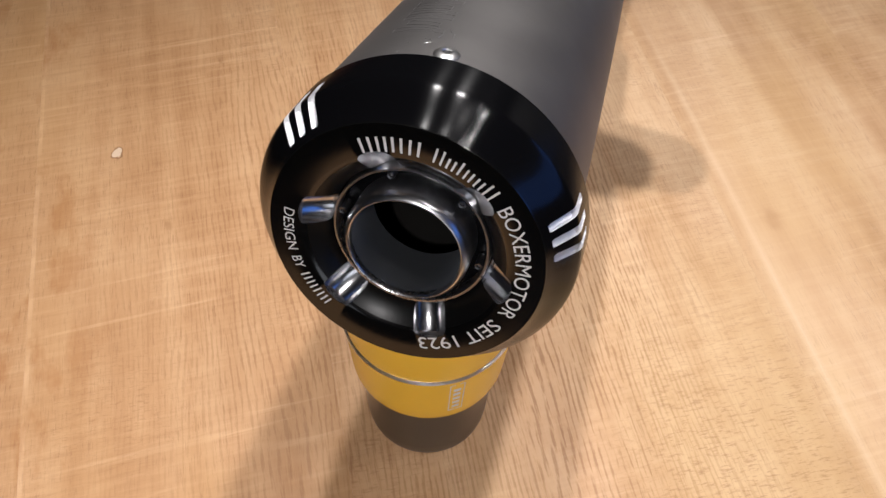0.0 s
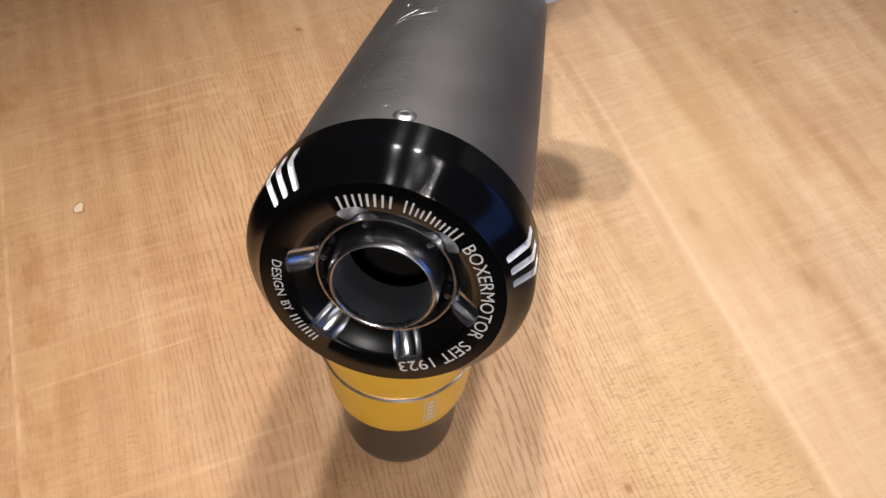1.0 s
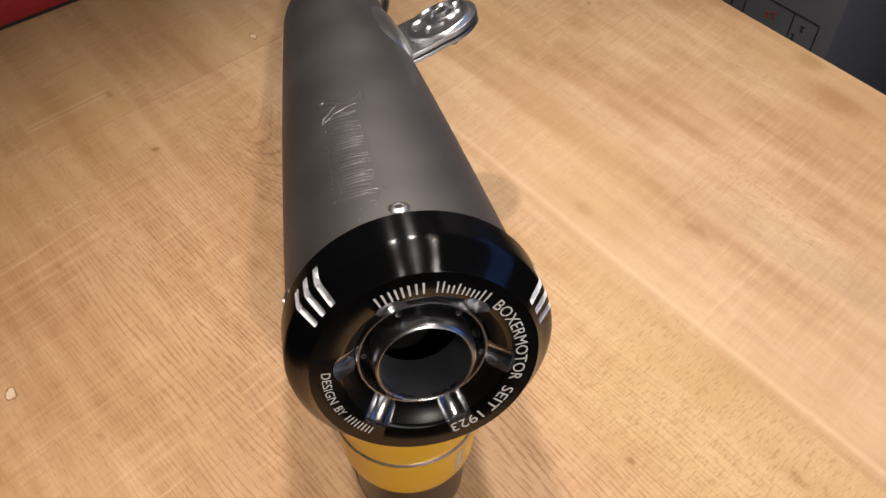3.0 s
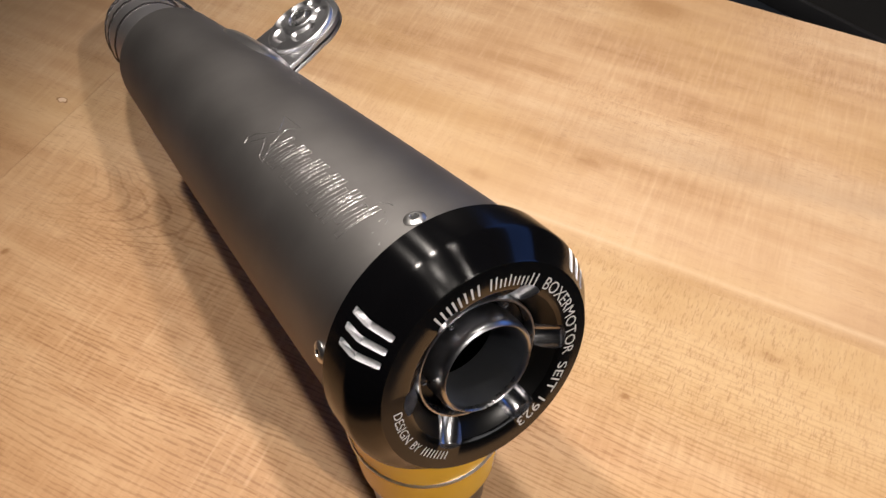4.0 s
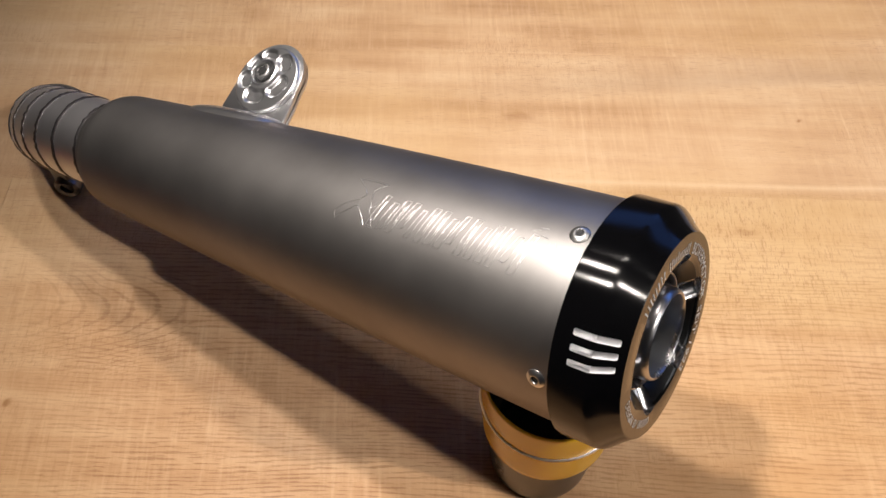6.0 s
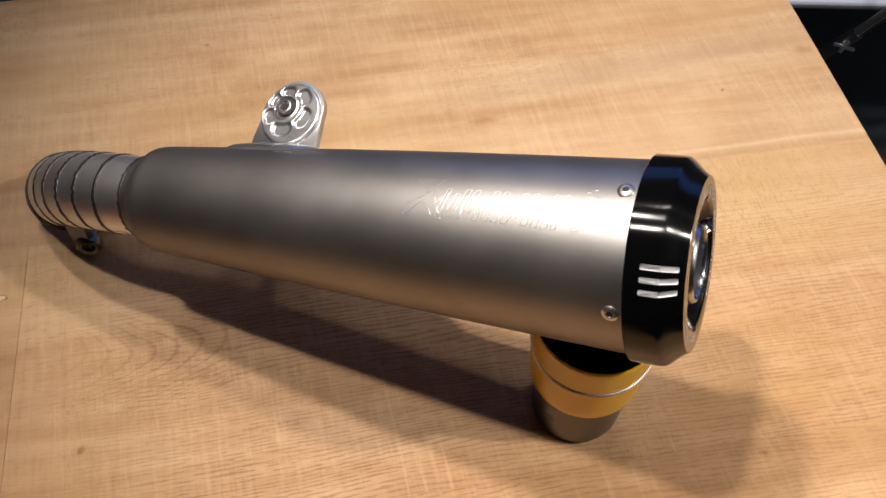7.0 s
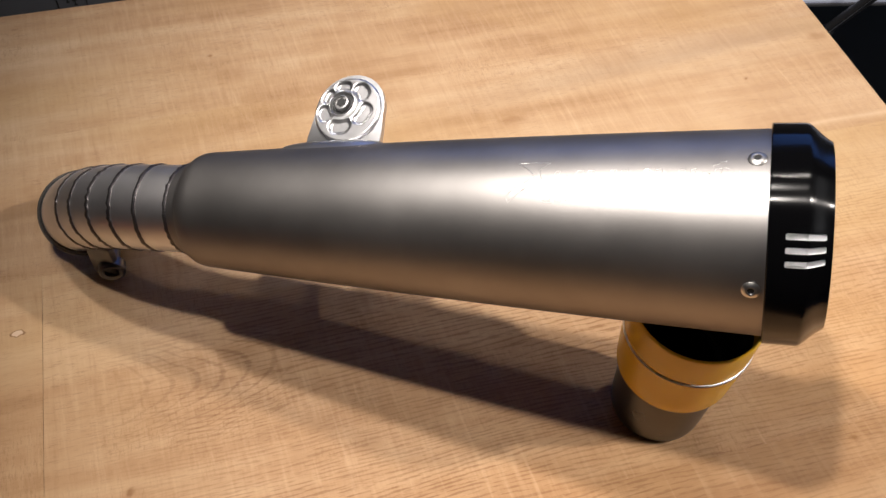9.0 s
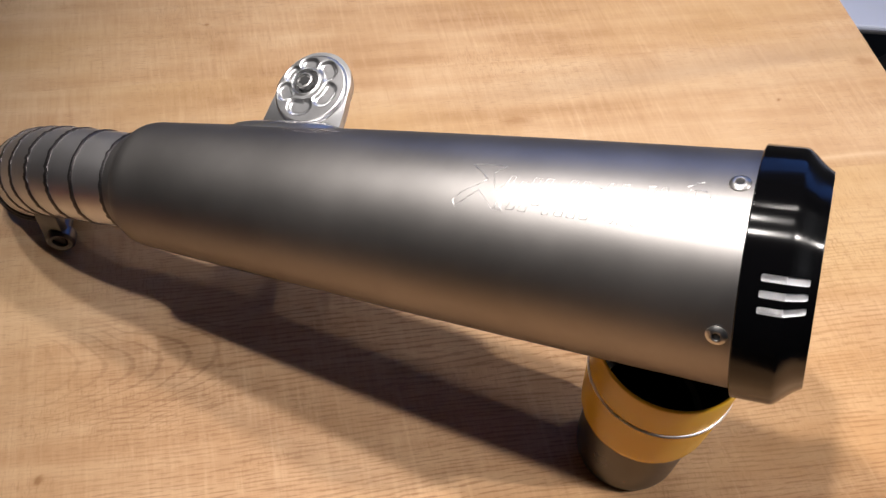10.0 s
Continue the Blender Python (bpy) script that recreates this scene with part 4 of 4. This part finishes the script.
for i in range(nu + 1):
    row = []
    for j in range(nv + 1):
        p, q = i / nu * 2 - 1, j / nv * 2 - 1
        edge = max(0.0, 1 - abs(p) ** 3) ** 0.5
        s = 0.3560 + 0.036 * p
        a = 38 + 22 * q * (0.35 + 0.65 * edge)
        lift = 0.0040 * max(0.0, (1 - q * q)) ** 0.5 * edge - 0.0004
        row.append(pad.verts.new(around(s, sleeve_r(s) + lift, a)))
    grid.append(row)
for i in range(nu):
    for j in range(nv):
        pad.faces.new((grid[i][j], grid[i + 1][j], grid[i + 1][j + 1], grid[i][j + 1]))
part("weld_pad", pad, PAD, bracket, "rounded pad welded to the sleeve")

# clamp bolt under the pipe
to_local = MUFFLER.inverted()
bolt_at = Vector((0.194, 0.786, 0.0145))
for k in (-1, 1):
    c = bolt_at + Vector((0.020 * k + 0.018, -0.004 * k, 0.006))
    one = box(-0.004, 0.004, -0.011, 0.011, -0.0165, 0.020, 0.0025)
    bmesh.ops.transform(one, matrix=to_local @ Matrix.Translation(c) @ pose(0, 0, 0, 0, 0, -12), verts=one.verts)
    part("clamp_lug", one, DARK_STEEL, clamp, "dark steel clamp lug")
axis_m = Matrix.Translation(bolt_at) @ pose(0, 0, 0, 0, 0, -75)
one = revolve([(-0.007, 0.0), (-0.007, 0.0052), (-0.010, 0.0058), (-0.011, 0.0085), (-0.009, 0.0105), (-0.001, 0.0105), (-0.001, 0.0060), (0.045, 0.0060), (0.045, 0.0)], 24, m=to_local @ axis_m)
part("clamp_bolt", one, DARK_STEEL, clamp, "dark steel clamp bolt")

# ---- cup ----
cup = thing("travel_cup", Matrix.Translation((0.1127, 0.357, 0)), "yellow and grey metal travel cup standing under the muffler", "cup")
UPRIGHT = pose(0, 0, 0, 90)
RIM = 0.1335
part("cup_body", revolve([(0.0, 0.0), (0.0, 0.0280), (0.0005, 0.0298), (0.0018, 0.0315), (0.0040, 0.0328), (0.0075, 0.0336), (0.0140, 0.0341), (0.0300, 0.0348), (0.0640, 0.0362), (0.0640, 0.030)], 96, m=UPRIGHT), CUP_GREY, cup, "dark grey metallic lower body")
part("sleeve_band", revolve([(0.0596, 0.0358), (0.0594, 0.0372), (0.0599, 0.0384), (0.0612, 0.0394), (0.0640, 0.0401), (0.0720, 0.0407), (0.1000, 0.0425), (0.1028, 0.0426)], 96, m=UPRIGHT), YELLOW, cup, "glossy yellow band")
part("trim_ring", revolve([(0.1026, 0.0423), (0.1028, 0.0431), (0.1037, 0.0436), (0.1046, 0.0431), (0.1048, 0.0423)], 96, closed=True, m=UPRIGHT), CHROME, cup, "thin chrome ring")
part("rim_band", revolve([(0.1045, 0.0424), (0.1060, 0.0426), (RIM - 0.003, 0.0432), (RIM - 0.0008, 0.0430), (RIM, 0.0422), (RIM - 0.001, 0.0413), (0.1100, 0.0406)], 96, m=UPRIGHT), YELLOW, cup, "glossy yellow upper band")
part("cup_lining", revolve([(RIM - 0.0012, 0.0414), (0.110, 0.0407), (0.07, 0.0345), (0.02, 0.0320), (0.012, 0.0)], 72, m=UPRIGHT), CUP_IN, cup, "black inner wall")
tag_a = -64
bm = bmesh.new()
for z0, z1, a0, a1 in ((0.070, 0.099, -5.2, -4.5), (0.070, 0.099, 4.5, 5.2), (0.070, 0.0708, -5.2, 5.2), (0.0982, 0.099, -5.2, 5.2)) + tuple((0.073 + 0.0046 * k, 0.0758 + 0.0046 * k, -2.6, 2.6) for k in range(5)):
    vs = []
    for z, a in ((z0, a0), (z0, a1), (z1, a1), (z1, a0)):
        r = 0.0407 + (z - 0.072) / 0.028 * 0.0018 + 0.00014
        vs.append(bm.verts.new((r * math.cos(radians(tag_a + a)), r * math.sin(radians(tag_a + a)), z)))
    bm.faces.new(vs)
part("printed_tag", bm, LETTER, cup, "small grey printed bars", 0)

# ---- carton, red box and things beyond the table ----
CARTON_U = 1.0
def make_carton(v0, v1, seed, label):
    """A tall carton with a printed table of lines and marks on the side that faces the table."""
    carton = thing("carton", TABLE @ pose(CARTON_U, v0, FLOOR_Z), label, "carton", group="cartons beside the table")
    w, h = v1 - v0, 0.665
    part("box_body", box(0, 0.30, 0, w, 0, h, 0.003), CARTON, carton)
    rng = random.Random(seed)
    rows = [0.30, 0.36, 0.415, 0.470, 0.520, 0.570, 0.615]
    e0, e1 = 0.05 * w + 0.01, w - 0.05 * w - 0.01
    for z in rows:
        part("printed_line", box(-0.0008, 0.0005, e0, e1, z, z + 0.0013), INK_AND_SHADE, carton, "black printed line", 0)
    for k, (z0, z1) in enumerate(zip(rows, rows[1:])):
        cuts = sorted([e0, e1, e0 + 0.035, e1 - 0.035] + ([e0 + (e1 - e0) * rng.uniform(0.35, 0.65)] if k % 2 else []))
        for y in cuts:
            part("printed_line", box(-0.0008, 0.0005, y - 0.0006, y + 0.0006, z0 + 0.0013, z1), INK_AND_SHADE, carton, "black printed line", 0)
        for y0, y1 in zip(cuts, cuts[1:]):
            if y1 - y0 > 0.09 and rng.random() < 0.5:
                continue
            ink = RED_INK if rng.random() < 0.2 else INK_AND_SHADE
            y = y0 + (y1 - y0) * rng.uniform(0.25, 0.65)
            for q in range(2 if y1 - y0 > 0.03 else 1):
                zc, lift = (z0 + z1) / 2, rng.uniform(-0.010, 0.010)
                for a0, a1, b0, b1 in ((0.001, 0.005, -0.005, -0.0038), (0.0005, 0.006, 0.002, 0.0032), (0.0026, 0.0038, -0.0038, 0.002)):
                    part("printed_mark", box(-0.0008, 0.0005, y + 0.0085 * q + a0, y + 0.0085 * q + a1, zc + b0 + lift, zc + b1 + lift), ink, carton, "plain printed mark", 0)


make_carton(0.450, 0.672, 4, "tall grey carton with black and red print standing beside the table")
make_carton(0.690, 1.160, 9, "wide grey carton with black printed grid standing beside the table")

red = thing("red_box", TABLE @ pose(0.17, 0.926, 0.0, 0, 0, -4), "flat red printed cardboard box lying on the table", "box")
part("box_body", box(-0.08, 0.210, 0, 0.25, 0.006, 0.034, 0.0012), RED, red)
for k in range(3):
    bm = tube([(-0.03 - 0.012 * k, 0.06 + 0.02 * k, 0.0341), (0.00, 0.045 + 0.008 * k, 0.0341), (0.05, 0.075 + 0.012 * k, 0.0341)], 0.0016, 4)
    for v in bm.verts:
        v.co.z = 0.0340 if v.co.z < 0.0341 else 0.0343
    part("printed_line", bm, WHITE_INK, red, "white printed stripe", 0)
# the shade under the box's edge, put in as a black inset slab
part("shadow_gap_base", box(-0.076, 0.206, 0.004, 0.246, 0.0, 0.006), INK_AND_SHADE, red, "black inset base painted as the shade under the box", 0)

def rounded(x0, x1, y0, y1, r, n=8):
    """The outline of a rectangle with round corners."""
    out = []
    for cx, cy, a0 in ((x1 - r, y1 - r, 0), (x0 + r, y1 - r, 90), (x0 + r, y0 + r, 180), (x1 - r, y0 + r, 270)):
        out += [(cx + r * math.cos(radians(a0 + 90 * k / n)), cy + r * math.sin(radians(a0 + 90 * k / n))) for k in range(n + 1)]
    return out


def cushion(levels):
    """A soft closed body through rounded rectangles: (height, inset, corner radius) over the first outline."""
    bm = bmesh.new()
    loops = []
    for z, inset, r in levels:
        loops.append([bm.verts.new((x, y, z)) for x, y in rounded(inset - 0.092, 0.092 - inset, inset - 0.065, 0.065 - inset, r)])
    for a, b in zip(loops, loops[1:]):
        for i in range(len(a)):
            j = (i + 1) % len(a)
            bm.faces.new((a[i], a[j], b[j], b[i]))
    bm.faces.new(loops[0][::-1])
    bm.faces.new(loops[-1])
    return bm


pouch = thing("pouch", TABLE @ pose(-0.037, 0.850, 0.0, 0, 0, 14), "black padded fabric pouch lying on the table", "pouch")
part("body", cushion([(0.0, 0.003, 0.022), (0.004, 0.0, 0.024), (0.010, 0.0, 0.024), (0.015, 0.004, 0.022), (0.017, 0.010, 0.020)]), DARK_FABRIC, pouch, "", 60)
part("flap", cushion([(0.0168, 0.016, 0.016), (0.026, 0.015, 0.017), (0.031, 0.019, 0.016), (0.033, 0.028, 0.012)]), DARK_FABRIC, pouch, "raised black flap", 60)
part("printed_patch", extruded(rounded(0.002, 0.058, -0.030, 0.030, 0.006), 0.0328, 0.0336), GREEN_PRINT, pouch, "dark green printed patch", 0)

chair = thing("folding_chair", pose(0, 0, FLOOR_Z), "folding chair with a white seat and black tubular legs", "chair")
# the seat's near edge runs beside the table
SEAT = pose(1.066, -0.40, 0, 0, 0, 7.6)
bm = box(0.004, 0.44, -0.40, 0.62, 0.438, 0.450, 0.004, 3)
bmesh.ops.transform(bm, matrix=SEAT, verts=bm.verts)
part("seat", bm, PALE_TOP, chair, "pale lavender-white seat")
bm = box(0.0, 0.004, -0.395, 0.615, 0.4385, 0.4435, 0.001)
bmesh.ops.transform(bm, matrix=SEAT, verts=bm.verts)
part("edge_band", bm, BOARD_GREY, chair, "grey edge band")
part("leg", tube([(1.075, 0.185, 0.012), (0.999, -0.042, 0.382), (0.975, -0.098, 0.500), (0.945, -0.185, 0.690)], 0.0082, 16), BLACK_PAINT, chair, "black tubular leg")
part("leg", tube([(1.155, -0.325, 0.012), (1.135, -0.302, 0.30), (1.110, -0.265, 0.442)], 0.012, 14), BLACK_PAINT, chair, "black tubular leg")
part("leg", tube([(1.085, 0.070, 0.012), (1.062, 0.055, 0.442)], 0.017, 14), BLACK_PAINT, chair, "black tubular leg")
part("joint", tube([(1.006, -0.022, 0.348), (0.991, -0.060, 0.418)], 0.0105, 16), DARK_STEEL, chair, "dark hinge sleeve of the leg")
clip = box(-0.0025, 0.0025, -0.020, 0.020, -0.0025, 0.0025, 0.0008)
clip = box(-0.0025, 0.0025, -0.003, 0.003, -0.012, 0.012, 0.0008, bm=clip)
bmesh.ops.transform(clip, matrix=pose(0.984, -0.046, 0.392, 20, 0, 10), verts=clip.verts)
part("rod", tube([(0.988, -0.052, 0.402), (0.968, -0.098, 0.505), (0.940, -0.180, 0.690)], 0.0018, 8), STEEL, chair, "thin silver rod along the leg")
part("clip", clip, STEEL, chair, "small silver clip on the hinge")
film = bmesh.new()
rng = random.Random(3)
cells = [[film.verts.new((0.02 * i, 0.02 * j, 0.012 + 0.03 * rng.random() * (0 < i < 7 and 0 < j < 7))) for j in range(8)] for i in range(8)]
for i in range(7):
    for j in range(7):
        film.faces.new((cells[i][j], cells[i + 1][j], cells[i + 1][j + 1], cells[i][j + 1]))
bmesh.ops.solidify(film, geom=film.faces[:], thickness=0.012)
solid("plastic_film", film, BLUE_GLINT_FILM, pose(1.48, 1.12, FLOOR_Z), "crumpled plastic film lying on the floor, with a blue glint painted into its colour", "film")
